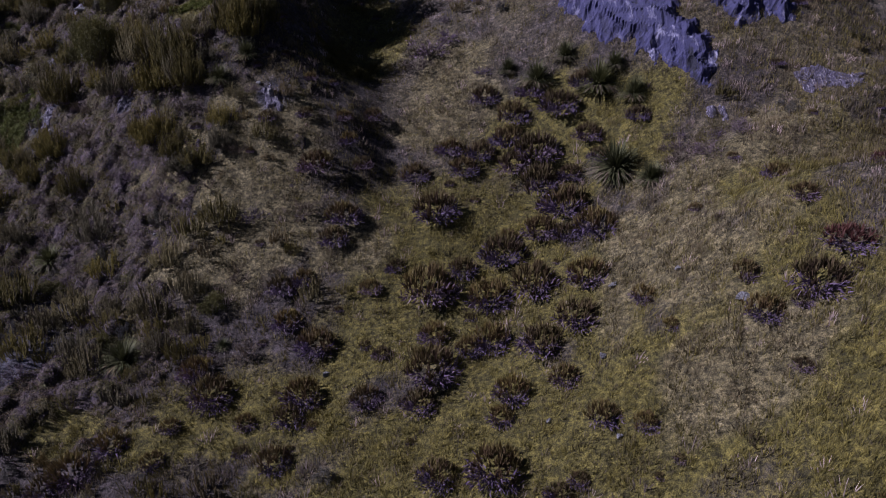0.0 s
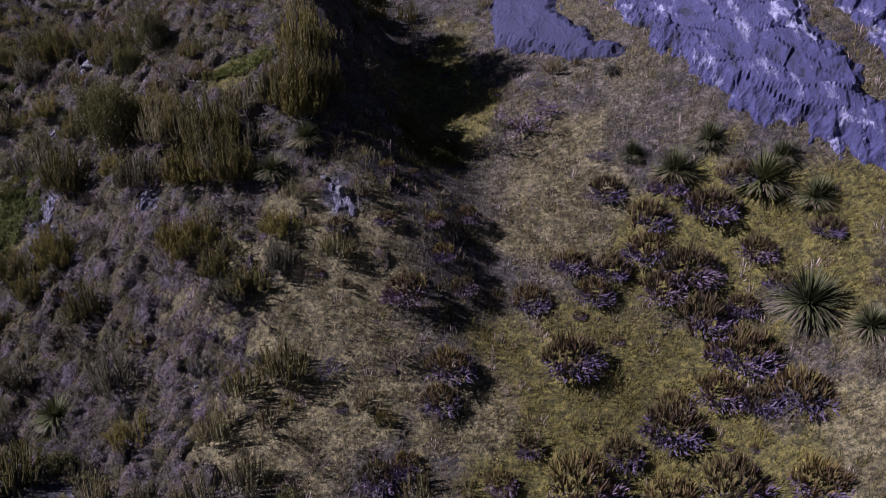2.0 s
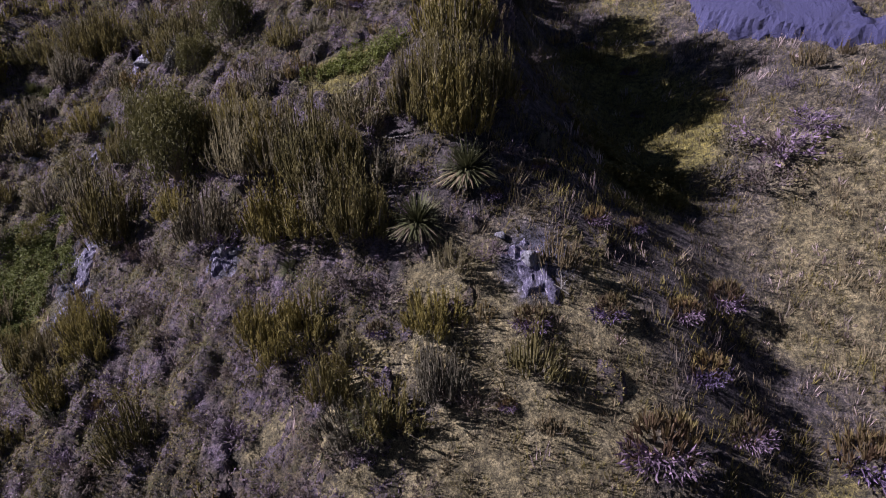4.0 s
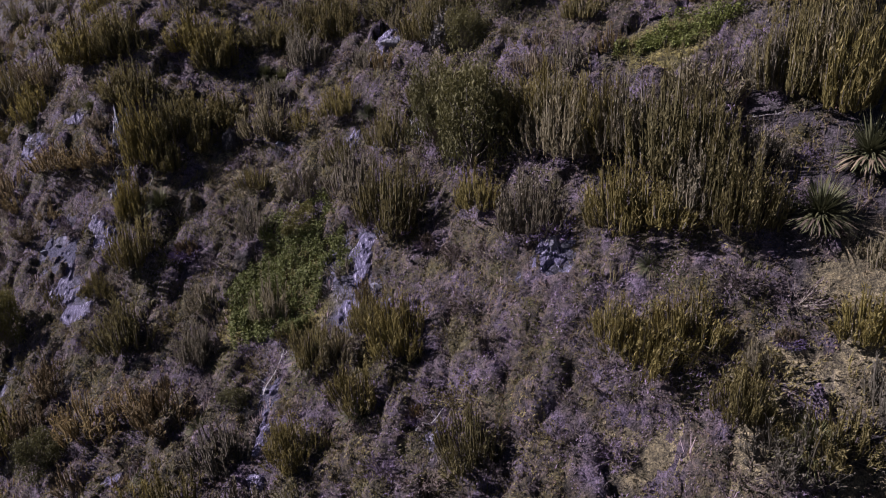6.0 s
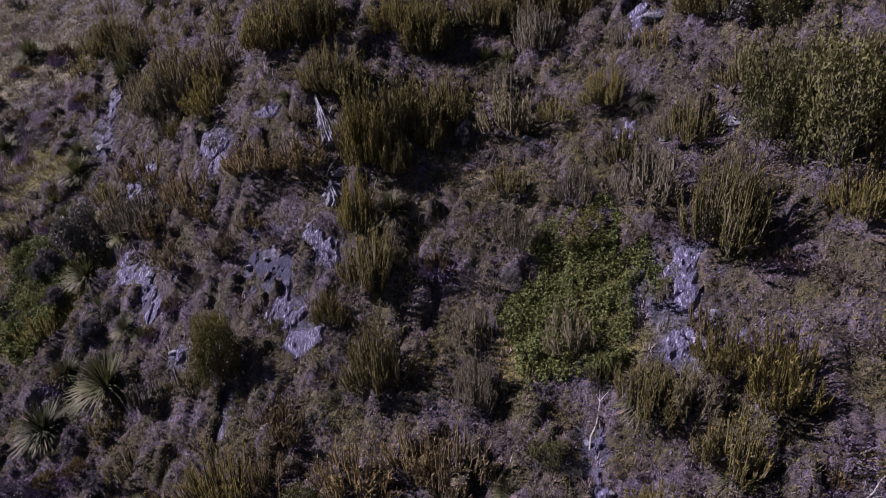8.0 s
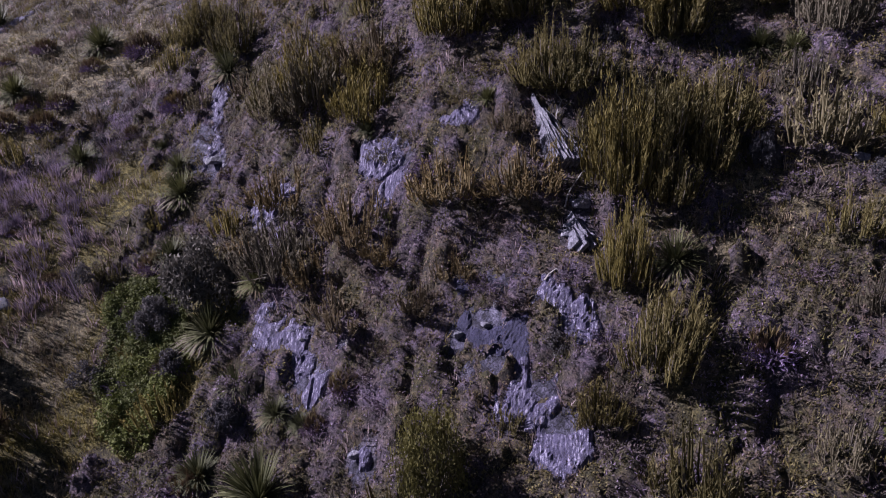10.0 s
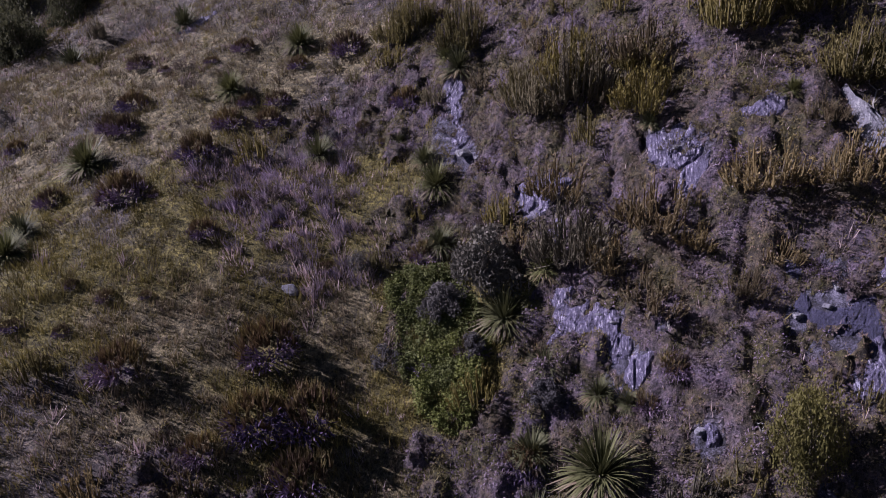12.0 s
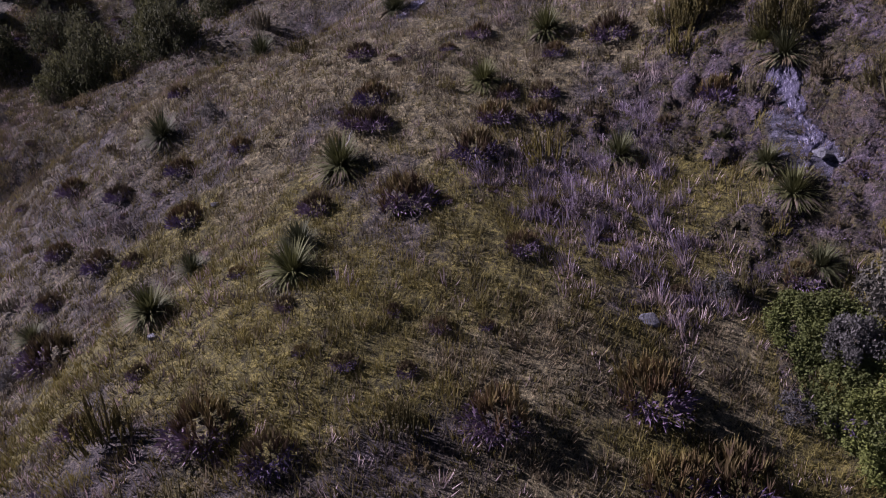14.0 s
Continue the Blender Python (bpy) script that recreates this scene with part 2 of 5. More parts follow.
def ribbons(base, way, length, width, droop, segs=4):
    """Long sword leaves that arch over: quads along each."""
    n = len(base)
    side = unit(np.cross(way, np.array([0, 0, 1.0])) + 1e-6)
    s = np.linspace(0, 1, segs + 1)
    L, W, D = (np.broadcast_to(np.asarray(a, float), (n,)) for a in (length, width, droop))
    mid = base[:, None] + way[:, None] * (L[:, None] * s)[..., None]
    mid[..., 2] -= D[:, None] * L[:, None] * s ** 2
    w = (W[:, None] / 2) * (np.minimum(1, 0.55 + 2.0 * s) * (1 - s ** 2.2) + 0.03)
    v = np.stack([mid - side[:, None] * w[..., None], mid + side[:, None] * w[..., None]], 2).reshape(-1, 3)
    i = (np.arange(n)[:, None] * (segs + 1) + np.arange(segs)).ravel() * 2
    return v, np.stack([i, i + 1, i + 3, i + 2], 1), np.tile(np.repeat(s, 2), n)


def tubes(paths, radii, sides=5):
    """Tapered branches along paths (n, k, 3) with radii (n, k)."""
    n, k, _ = paths.shape
    a = np.arange(sides) / sides * 2 * np.pi
    ring = np.stack([np.cos(a), np.sin(a), np.zeros(sides)], 1)
    v = (paths[:, :, None] + ring * radii[..., None, None]).reshape(-1, 3)
    b = (np.arange(n)[:, None, None] * k + np.arange(k - 1)[:, None]) * sides
    j = np.arange(sides)
    q = np.stack([b + j, b + (j + 1) % sides, b + sides + (j + 1) % sides, b + sides + j], -1)
    return v, q.reshape(-1, 4)


def part(name, mesh, parent, label=""):
    ob = new(name, mesh)
    ob.parent = parent
    return tagged(ob, label)


def outward(rng, n, low=0.0, high=1.0):
    """n directions round the compass, with a rise between low and high (1 is straight up)."""
    a, r = rng.uniform(0, 2 * np.pi, n), rng.uniform(low, high, n)
    c = np.sqrt(np.maximum(0, 1 - r ** 2))
    return np.stack([c * np.cos(a), c * np.sin(a), r], 1)


# ---- materials of the place ----
TURF = ground_material()
HEATH_BED = heath_bed_material()
ROCK = rock_material("grey_schist", (0.009, 0.009, 0.034), (0.036, 0.035, 0.125), (0.34, 0.33, 0.54), 0.55, 1.0, 0.64, 0.7)
FACE = rock_material("smooth_blue_grey_rock", (0.018, 0.017, 0.066), (0.025, 0.024, 0.09), (0.038, 0.038, 0.12), 0.9, 0.5, 0.64, 0.3)
OUTCROP = rock_material("fissured_grey_rock", (0.012, 0.01, 0.026), (0.12, 0.105, 0.205), (0.58, 0.54, 0.74), 6.0, 1.2, 0.61, 0.9, 168.0)
SCREE = rock_material("broken_blue_grey_scree", (0.02, 0.019, 0.05), (0.042, 0.04, 0.1), (0.12, 0.113, 0.21), 5.0, 1.2, 0.64, 0.8, 168.0)
PALE_ROCK = rock_material("pale_lichened_rock", (0.06, 0.058, 0.085), (0.22, 0.215, 0.275), (0.5, 0.49, 0.55), 3.0)
BARK = bark_material("grey_bark", (0.06, 0.05, 0.042), (0.2, 0.17, 0.14))
DEADWOOD = bark_material("bleached_wood", (0.14, 0.13, 0.13), (0.36, 0.34, 0.34))
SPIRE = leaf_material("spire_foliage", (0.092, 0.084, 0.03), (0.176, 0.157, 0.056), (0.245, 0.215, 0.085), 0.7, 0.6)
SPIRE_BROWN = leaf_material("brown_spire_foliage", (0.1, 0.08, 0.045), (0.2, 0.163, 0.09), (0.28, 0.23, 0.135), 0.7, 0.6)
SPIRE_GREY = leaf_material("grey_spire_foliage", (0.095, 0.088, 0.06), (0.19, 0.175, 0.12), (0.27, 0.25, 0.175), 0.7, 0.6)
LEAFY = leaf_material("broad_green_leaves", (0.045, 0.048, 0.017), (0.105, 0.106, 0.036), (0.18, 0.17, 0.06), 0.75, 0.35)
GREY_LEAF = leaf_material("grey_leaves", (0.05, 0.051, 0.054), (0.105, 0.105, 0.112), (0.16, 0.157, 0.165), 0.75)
FERN = leaf_material("fern_fronds", (0.055, 0.072, 0.02), (0.14, 0.17, 0.046), (0.22, 0.245, 0.075), 0.75, 0.35)
HEATH = leaf_material("heath_twigs", (0.06, 0.047, 0.05), (0.12, 0.096, 0.1), (0.22, 0.183, 0.18), 0.7, 0.25)
MAUVE = leaf_material("mauve_heath", (0.075, 0.057, 0.092), (0.145, 0.112, 0.178), (0.24, 0.19, 0.29), 0.7, 0.2)
RUST = leaf_material("rusty_heath", (0.065, 0.045, 0.035), (0.135, 0.096, 0.073), (0.21, 0.155, 0.12), 0.7, 0.25)
OLIVE = leaf_material("olive_heath", (0.085, 0.076, 0.034), (0.135, 0.12, 0.054), (0.2, 0.178, 0.085), 0.7, 0.3)
SWORD = leaf_material("sword_leaves", (0.036, 0.043, 0.02), (0.088, 0.1, 0.045), (0.135, 0.145, 0.07), 0.7, 0.2)
SKIRT = leaf_material("dead_leaf_skirt", (0.07, 0.055, 0.04), (0.17, 0.14, 0.105), (0.25, 0.21, 0.17), 0.7, 0.15)
HEADS = leaf_material("bromeliad_heads", (0.05, 0.032, 0.024), (0.13, 0.09, 0.058), (0.24, 0.21, 0.08), 0.55)
HEADS_RED = leaf_material("red_bromeliad_heads", (0.05, 0.022, 0.024), (0.1, 0.042, 0.042), (0.15, 0.065, 0.06), 0.5)
VIOLET = leaf_material("withered_violet_leaves", (0.06, 0.044, 0.085), (0.19, 0.14, 0.27), (0.3, 0.23, 0.4), 0.7, 0.1)
GRASS_GREEN = leaf_material("olive_grass", (0.072, 0.067, 0.018), (0.143, 0.128, 0.033), (0.215, 0.187, 0.064), 0.6, 0.35)
GRASS_STRAW = leaf_material("straw_grass", (0.12, 0.096, 0.052), (0.21, 0.172, 0.098), (0.31, 0.26, 0.165), 0.6, 0.3)
GRASS_DULL = leaf_material("dull_brown_grass", (0.075, 0.061, 0.046), (0.155, 0.128, 0.096), (0.24, 0.2, 0.155), 0.65, 0.25)
GRASS_VIOLET = leaf_material("pale_violet_grass", (0.13, 0.105, 0.14), (0.27, 0.224, 0.3), (0.42, 0.355, 0.45), 0.65, 0.3)
FOREST = leaf_material("forest_leaves", (0.045, 0.052, 0.03), (0.1, 0.108, 0.058), (0.15, 0.155, 0.085), 0.9, 0.4)

# ---- the ground ----
SOIL = [
    (-20.6, 29.5, 2.0, 2.4, 0), (-21.6, 33.4, 1.5, 1.0, 0), (-27.2, 48.0, 0.6, 1.3, 0), (-20.9, 44.9, 1.2, 0.6, 0), (-10.3, 42.3, 1.0, 0.9, 0),
    (-27.5, 47.9, 1.2, 1.1, 0), (-27.0, 45.8, 1.3, 0.8, 0), (-41.5, 50.3, 1.4, 0.9, 0), (-47.4, 50.9, 1.1, 1.4, 0), (-41.5, 46.3, 1.9, 0.9, 0),
]
SOIL_UPPER = [
    (-30.2, 43.6, 1.0, 1.7, 0), (-24.1, 41.8, 1.6, 0.9, 0), (-45.5, 54.8, 1.3, 0.9, 0), (-27.9, 56.4, 1.2, 1.7, 0), (-39.8, 48.0, 1.0, 0.9, 0),
    (-40.6, 48.8, 1.1, 1.0, 0), (-41.2, 50.1, 1.8, 0.8, 0), (-50.3, 55.7, 1.3, 0.8, 0), (-39.5, 52.3, 0.9, 0.9, 0), (-53.0, 57.9, 0.9, 1.6, 0),
    (-44.9, 48.3, 0.7, 0.6, 0), (-40.0, 47.4, 1.3, 0.7, 0), (-54.0, 59.9, 0.8, 2.0, 0), (-20.4, 47.3, 1.0, 0.6, 0),
]
MEADOW = [
    (10.5, 38.0, 2.5, 2.5, 0), (-57.5, 47.8, 4.0, 2.6, 0), (-72.5, 51.0, 3.0, 2.6, 0), (-76.0, 55.0, 3.0, 2.0, 0),
    (-57.5, 57.0, 2.6, 3.0, 0), (-57.0, 51.0, 3.0, 2.6, 0),
    (-2.0, 30.5, 4.5, 5.5, 0), (6.0, 40.0, 5.0, 3.5, 0), (-64.5, 50.5, 5.0, 3.5, 0), (-64.0, 55.5, 3.2, 2.6, 0), (-71.5, 54.0, 3.0, 3.5, 0), (14.0, 30.0, 4.0, 3.0, 0), (-9.0, 25.5, 5.0, 2.5, 0),
    (2.0, 35.1, 6.1, 3.9, 0), (3.0, 28.5, 7.9, 5.6, 0), (2.5, 21.4, 9.5, 4.7, 0), (10.9, 20.3, 5.8, 5.7, 0), (-3.4, 27.2, 2.3, 1.9, 0), (-16.9, 24.9, 1.7, 1.3, 0),
    (18.9, 32.8, 1.6, 2.8, 0), (-30.4, 47.8, 2.5, 2.2, 0), (-6.5, 48.8, 2.0, 2.9, 0), (-17.1, 49.7, 2.4, 0.8, 0), (-5.7, 53.4, 3.1, 6.8, 0), (-53.1, 52.1, 2.5, 2.5, 0),
    (-52.3, 49.8, 2.3, 1.5, 0), (-65.6, 60.3, 3.0, 1.9, 0), (-61.9, 53.4, 2.5, 3.6, 0), (-67.5, 60.0, 2.0, 1.6, 0), (-68.3, 47.9, 4.6, 3.2, 0), (-76.1, 48.4, 1.6, 2.8, 0),
]
STRAW = [
    (1.5, 48.6, 1.8, 1.2, 0), (16.5, 33.0, 5.0, 1.6, 10),
    (-61.5, 49.5, 2.6, 2.0, 20), (-57.0, 51.0, 1.6, 2.2, 0), (-60.5, 46.5, 2.4, 1.4, 0), (-54.5, 47.0, 1.8, 1.2, 0), (-12.0, 33.5, 3.0, 2.4, 0), (-14.5, 35.0, 2.6, 2.0, 0),
    (-11.0, 40.5, 3.5, 2.4, 0), (-13.5, 37.5, 3.5, 2.0, 0), (-16.5, 40.0, 2.4, 1.6, 0), (-34.5, 52.0, 2.5, 1.5, 0), (-66.0, 60.5, 5.0, 2.0, 15), (-58.0, 66.0, 4.0, 3.0, 0),
    (-4.9, 33.9, 2.1, 1.9, 0), (10.0, 28.4, 3.0, 4.6, 0), (17.7, 33.6, 3.1, 3.3, 0), (-0.1, 45.2, 3.3, 3.7, 0), (11.0, 20.8, 2.9, 2.1, 0), (-10.1, 35.6, 3.4, 2.6, 0),
    (-81.5, 68.0, 6.0, 4.0, 20), (-71.5, 65.1, 5.9, 3.2, 0), (-74.1, 59.5, 1.0, 5.4, 0), (-73.7, 57.0, 1.1, 2.5, 0), (-65.0, 64.5, 5.0, 3.2, 0),
]
VIOLET_TURF = [(-58.7, 55.3, 3.3, 2.4, 0), (-61.1, 57.2, 3.4, 2.0, 0), (-58.5, 61.5, 3.0, 3.0, 0), (-31.5, 44.0, 4.0, 2.0, 0), (-41.0, 45.0, 4.0, 2.5, 0), (-44.0, 51.5, 4.0, 3.5, 0), (-36.5, 47.6, 3.0, 1.5, 0)]


def soil_at(x, y):
    return np.maximum(patch(x, y, SOIL, 0.45), 0.9 * patch(x, y, [(a, c, 0.68 * l, 0.68 * w, t) for a, c, l, w, t in SOIL_UPPER], 0.6))


def build_ground():
    far = np.array([3, 7, 13, 22, 36, 60, 100, 170, 290, 480, 800, 1300])
    xs = np.concatenate([-126 - far[::-1], np.arange(-126, 44.01, 0.55), 44 + far])
    ys = np.concatenate([8 - far[::-1], np.arange(8, 104.01, 0.55), 104 + far])
    X, Y = np.meshgrid(xs, ys)
    x, y = X.ravel(), Y.ravel()
    v = np.stack([x, y, height(x, y)], 1)
    nx, ny = len(xs), len(ys)
    i = (np.arange(ny - 1)[:, None] * nx + np.arange(nx - 1)).ravel()
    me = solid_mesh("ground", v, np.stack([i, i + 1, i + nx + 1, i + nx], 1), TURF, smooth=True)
    green = patch(x, y, MEADOW)
    dry = 0.36 * np.interp(x, [-62, -56, -10, -4], [1, 0, 0, 1]) * (1 - green) * (1 + 0.5 * lumps(x, y, 2.4, 15))
    for name, mask in (("soil", soil_at(x, y)), ("green", green), ("straw", np.maximum(patch(x, y, STRAW), dry))):
        me.attributes.new(name, "FLOAT", "POINT").data.foreach_set("value", mask.astype(np.float32))
    return tagged(new("ground", me), "steep hillside of rough turf, dry litter and bare grey soil", "ground", kind="structure")


build_ground()


def in_view(rng, n):
    """n random places on the stretch of hillside that the flight passes, somewhat thinner up the slope."""
    x = rng.uniform(-112, 25, n)
    low = np.interp(x, [-115, -105, -95, -85, -80, -70, -55, -40, -30, -25, -20, -5, 5, 10, 15, 20, 25], [84, 73, 63, 50, 46, 42, 42.5, 41, 37.5, 28, 21, 19.5, 16.5, 14, 15, 24, 34])
    high = np.interp(x, [-115, -100, -90, -80, -75, -60, -50, -45, -35, -20, -10, 0, 5, 15, 25], [90, 92, 89, 82, 78, 74, 70, 69, 70, 67, 66, 64, 60, 50.5, 48.5])
    y = low + rng.uniform(0, 1, n) ** 1.25 * (high - low)
    return x, y


def tufts(name, mat, label, x, y, blades, length, width, seed, spread=0.16):
    """Grass tussocks at these places, each a fan of blades, as one mesh."""
    rng = np.random.default_rng(seed)
    m = len(x)
    size = rng.uniform(0.5, 1.35, m) * (1 + 0.3 * lumps(x, y, 2.0, seed))
    lean = rng.normal(0, 0.12, (m, 2)) + np.stack([0.25 * lumps(x, y, 5.0, seed + 3), 0.25 * lumps(x, y, 5.0, seed + 4)], 1)
    n = m * blades
    off = rng.normal(0, 1, (n, 2))
    bx = np.repeat(x, blades) + off[:, 0] * spread * np.repeat(size, blades)
    by = np.repeat(y, blades) + off[:, 1] * spread * np.repeat(size, blades)
    base = np.stack([bx, by, height(bx, by) - 0.03], 1)
    way = np.concatenate([off * 0.34 + rng.normal(0, 0.16, (n, 2)) + np.repeat(lean, blades, 0), np.ones((n, 1))], 1)
    L = np.repeat(size, blades) * rng.uniform(0.6, 1.15, n) * length * np.clip(1.15 - 0.16 * (off ** 2).sum(1), 0.45, 1.2)
    v, p, t = spikes(rng, base, unit(way), L, rng.uniform(0.7, 1.3, n) * width)
    me = solid_mesh(name, v, p, mat, t)
    tone = np.clip(rng.normal(0, 0.3, m) + 0.3 * lumps(x, y, 0.9, seed + 5) + 0.3 * lumps(x, y, 3.5, seed + 1), -0.7, 1.0)
    me.attributes.new("tone", "FLOAT", "POINT").data.foreach_set("value", np.repeat(tone, blades * 3).astype(np.float32))
    return tagged(new(name, me), label, "grass", kind="stuff")


def domes(x, y, size, seed):
    """Rounded bushlets side by side, one in each cell of a jittered grid: share of height, and three random numbers for each."""
    u, v = x / size, y / size
    iu, iv = np.floor(u), np.floor(v)
    best, ids = np.full(u.shape, 1e9), [np.zeros(u.shape) for _ in range(3)]
    for a in (-1, 0, 1):
        for c in (-1, 0, 1):
            cu, cv = iu + a, iv + c
            r = (u - cu - 0.5 - 0.4 * lattice(cu, cv, seed)) ** 2 + (v - cv - 0.5 - 0.4 * lattice(cu, cv, seed + 1)) ** 2
            near = r < best
            best = np.where(near, r, best)
            ids = [np.where(near, lattice(cu, cv, seed + 2 + k) * 0.5 + 0.5, old) for k, old in enumerate(ids)]
    return np.clip(1 - best / 0.42, 0, 1) ** 0.6, ids


def heath_rise(x, y):
    """Height of the heath above the ground, with two numbers from 0 to 1 that tell its bushlets apart."""
    big, (a, c, d) = domes(x, y, 0.95, 601)
    small, (f, g, _) = domes(x, y, 0.36, 611)
    return big * (0.06 + 0.66 * a ** 1.5) + small * (0.05 + 0.18 * f), c, d * 0.5 + g * 0.5


def heath_share(x, y):
    """How well heath covers the ground (it grows above 0): not on soil, rock or meadow."""
    share = want_scrub(x, y) * (1 - 0.4 * soil_at(x, y)) + 0.25 * lumps(x, y, 1.2, 63) + 0.3 * lumps(x, y, 0.45, 64) - 0.42 - 0.6 * patch(x, y, SOIL[:2], 0.45)
    fray = 0.2 + 0.26 * lumps(x, y, 0.8, 65) + 0.26 * lumps(x, y, 0.35, 66)
    for plan in ROCK_PLANS:
        share = np.minimum(share, 0.8 * (fray - ragged_edge(x, y, plan)))
    for a, c, r in CLEAR:
        share = np.minimum(share, 0.8 * (np.hypot(x - a, y - c) - r))
    return share


HEATHS = (("olive_heath", "low olive heath bushlets between the shrubs"), ("rusty_heath", "low rusty brown heath between the shrubs"), ("brown_heath", "low grey-brown heath scrub between the shrubs"),
          ("mauve_heath", "low mauve-grey heath between the shrubs"), ("dark_heath", "knee-high dark green scrub between the shrubs"), ("yellow_heath", "knee-high yellow-green scrub between the shrubs"))


def build_heath():
    """A close shaggy mat of bushlets with small leaves standing out of it, one object for each sort."""
    rng = np.random.default_rng(77)
    step = 0.125
    X, Y = np.meshgrid(np.arange(-63, -7, step), np.arange(24, 71, step))
    x, y = (X + rng.uniform(-0.04, 0.04, X.shape)).ravel(), (Y + rng.uniform(-0.04, 0.04, Y.shape)).ravel()
    low = np.interp(x, [-70, -55, -40, -30, -25, -20, -5], [42, 42.5, 41, 37.5, 28, 21, 19.5])
    ok = (y > low) & (y < 68)
    share = heath_share(x, y)
    ok &= share > 0
    ease = np.clip(share * 3.0, 0.12, 1)
    rise, which, tone = heath_rise(x, y)
    rise = rise * ease
    drift = np.clip(which + 0.22 * lumps(x, y, 3.4, 61), 0, 0.999)
    steps = np.array([0.22, 0.37, 0.52, 0.77, 0.9])
    z = height(x, y) - 0.04 + rise * 0.88 + rng.uniform(-0.05, 0.05, len(x))
    nx = X.shape[1]
    i = (np.arange(X.shape[0] - 1)[:, None] * nx + np.arange(nx - 1)).ravel()
    quads = np.stack([i, i + 1, i + nx + 1, i + nx], 1)
    quads = quads[ok[quads].all(1)]
    tri = np.concatenate([quads[:, [0, 1, 2]], quads[:, [0, 2, 3]]])
    cells = quads[rng.integers(0, len(quads), 640000), 0]
    lx, ly = x[cells] + rng.uniform(-0.06, 0.06, len(cells)), y[cells] + rng.uniform(-0.06, 0.06, len(cells))
    h0, _, _ = heath_rise(lx, ly)
    hx, _, _ = heath_rise(lx + 0.08, ly)
    hy, _, _ = heath_rise(lx, ly + 0.08)
    out = unit(np.stack([(h0 - hx) / 0.08, (h0 - hy) / 0.08, np.full(len(lx), 0.9)], 1))
    at = np.stack([lx, ly, height(lx, ly) + h0 * ease[cells] * rng.uniform(0.75, 1.0, len(lx)) - 0.02], 1)
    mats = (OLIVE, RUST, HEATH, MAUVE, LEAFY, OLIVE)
    sort = (np.clip(drift[cells] + rng.normal(0, 0.08, len(cells)), 0, 1)[:, None] > steps).sum(1)
    used, faces = np.unique(tri, return_inverse=True)
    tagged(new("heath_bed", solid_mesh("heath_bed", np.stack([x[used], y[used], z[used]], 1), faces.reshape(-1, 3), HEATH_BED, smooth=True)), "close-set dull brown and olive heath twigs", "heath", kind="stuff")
    for k, (name, label) in enumerate(HEATHS):
        mine = sort == k
        n = int(mine.sum())
        flat = rng.uniform(0, 1, n) < 0.5
        here, face = at[mine], out[mine]
        v1, p1, t1 = sprigs(rng, here[flat], unit(face[flat] + rng.normal(0, 0.32, (int(flat.sum()), 3))), rng.uniform(0.028, 0.05, int(flat.sum())))
        thin = ~flat
        m = int(thin.sum())
        v2, p2, t2 = spikes(rng, here[thin], unit(face[thin] + rng.normal(0, 0.45, (m, 3)) + [0, 0, 0.4]), rng.uniform(0.07, 0.15, m) * (0.8 + 0.4 * (k > 3)), rng.uniform(0.022, 0.038, m))
        order = np.concatenate([np.flatnonzero(flat), np.flatnonzero(thin)])
        # Light on bushlet tops is put into leaf colour: paler where heath stands higher.
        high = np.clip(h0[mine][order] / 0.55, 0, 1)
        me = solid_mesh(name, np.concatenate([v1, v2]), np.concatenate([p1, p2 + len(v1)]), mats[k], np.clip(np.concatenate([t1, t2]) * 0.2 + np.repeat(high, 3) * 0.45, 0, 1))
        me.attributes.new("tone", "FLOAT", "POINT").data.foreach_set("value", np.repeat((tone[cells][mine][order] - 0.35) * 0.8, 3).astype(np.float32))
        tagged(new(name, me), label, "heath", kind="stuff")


def want_green(x, y):
    return np.clip(np.interp(x, [-110, -60, -52, -12, -6, 28], [0.35, 0.35, 0.24, 0.24, 0.35, 0.35]) + 0.95 * patch(x, y, MEADOW) * (1 - 0.6 * patch(x, y, STRAW)) + 0.3 * np.clip(lumps(x, y, 5, 21), 0, 1), 0, 1) * (1 - soil_at(x, y))


def want_straw(x, y):
    return np.clip(0.06 + 0.85 * patch(x, y, STRAW) + 0.25 * np.clip(lumps(x, y, 4, 22), 0, 1), 0, 1) * (1 - soil_at(x, y))


def want_dull(x, y):
    return np.clip(0.75 - 0.6 * patch(x, y, MEADOW), 0, 1) * (1 - 0.9 * soil_at(x, y))


def want_violet(x, y):
    return np.clip(0.04 + 1.2 * patch(x, y, VIOLET_TURF) + 0.3 * np.clip(lumps(x, y, 3, 23) - 0.3, 0, 1), 0, 1) * (1 - 0.7 * soil_at(x, y)) * (1 - 0.45 * patch(x, y, MEADOW))


def want_scrub(x, y):
    return np.clip(1.0 - 1.1 * patch(x, y, MEADOW) - 0.4 * patch(x, y, STRAW), 0, 1) * np.interp(x, [-110, -64, -55, -16.5, -12, 28], [0.08, 0.08, 1.0, 1.0, 0.25, 0.1])


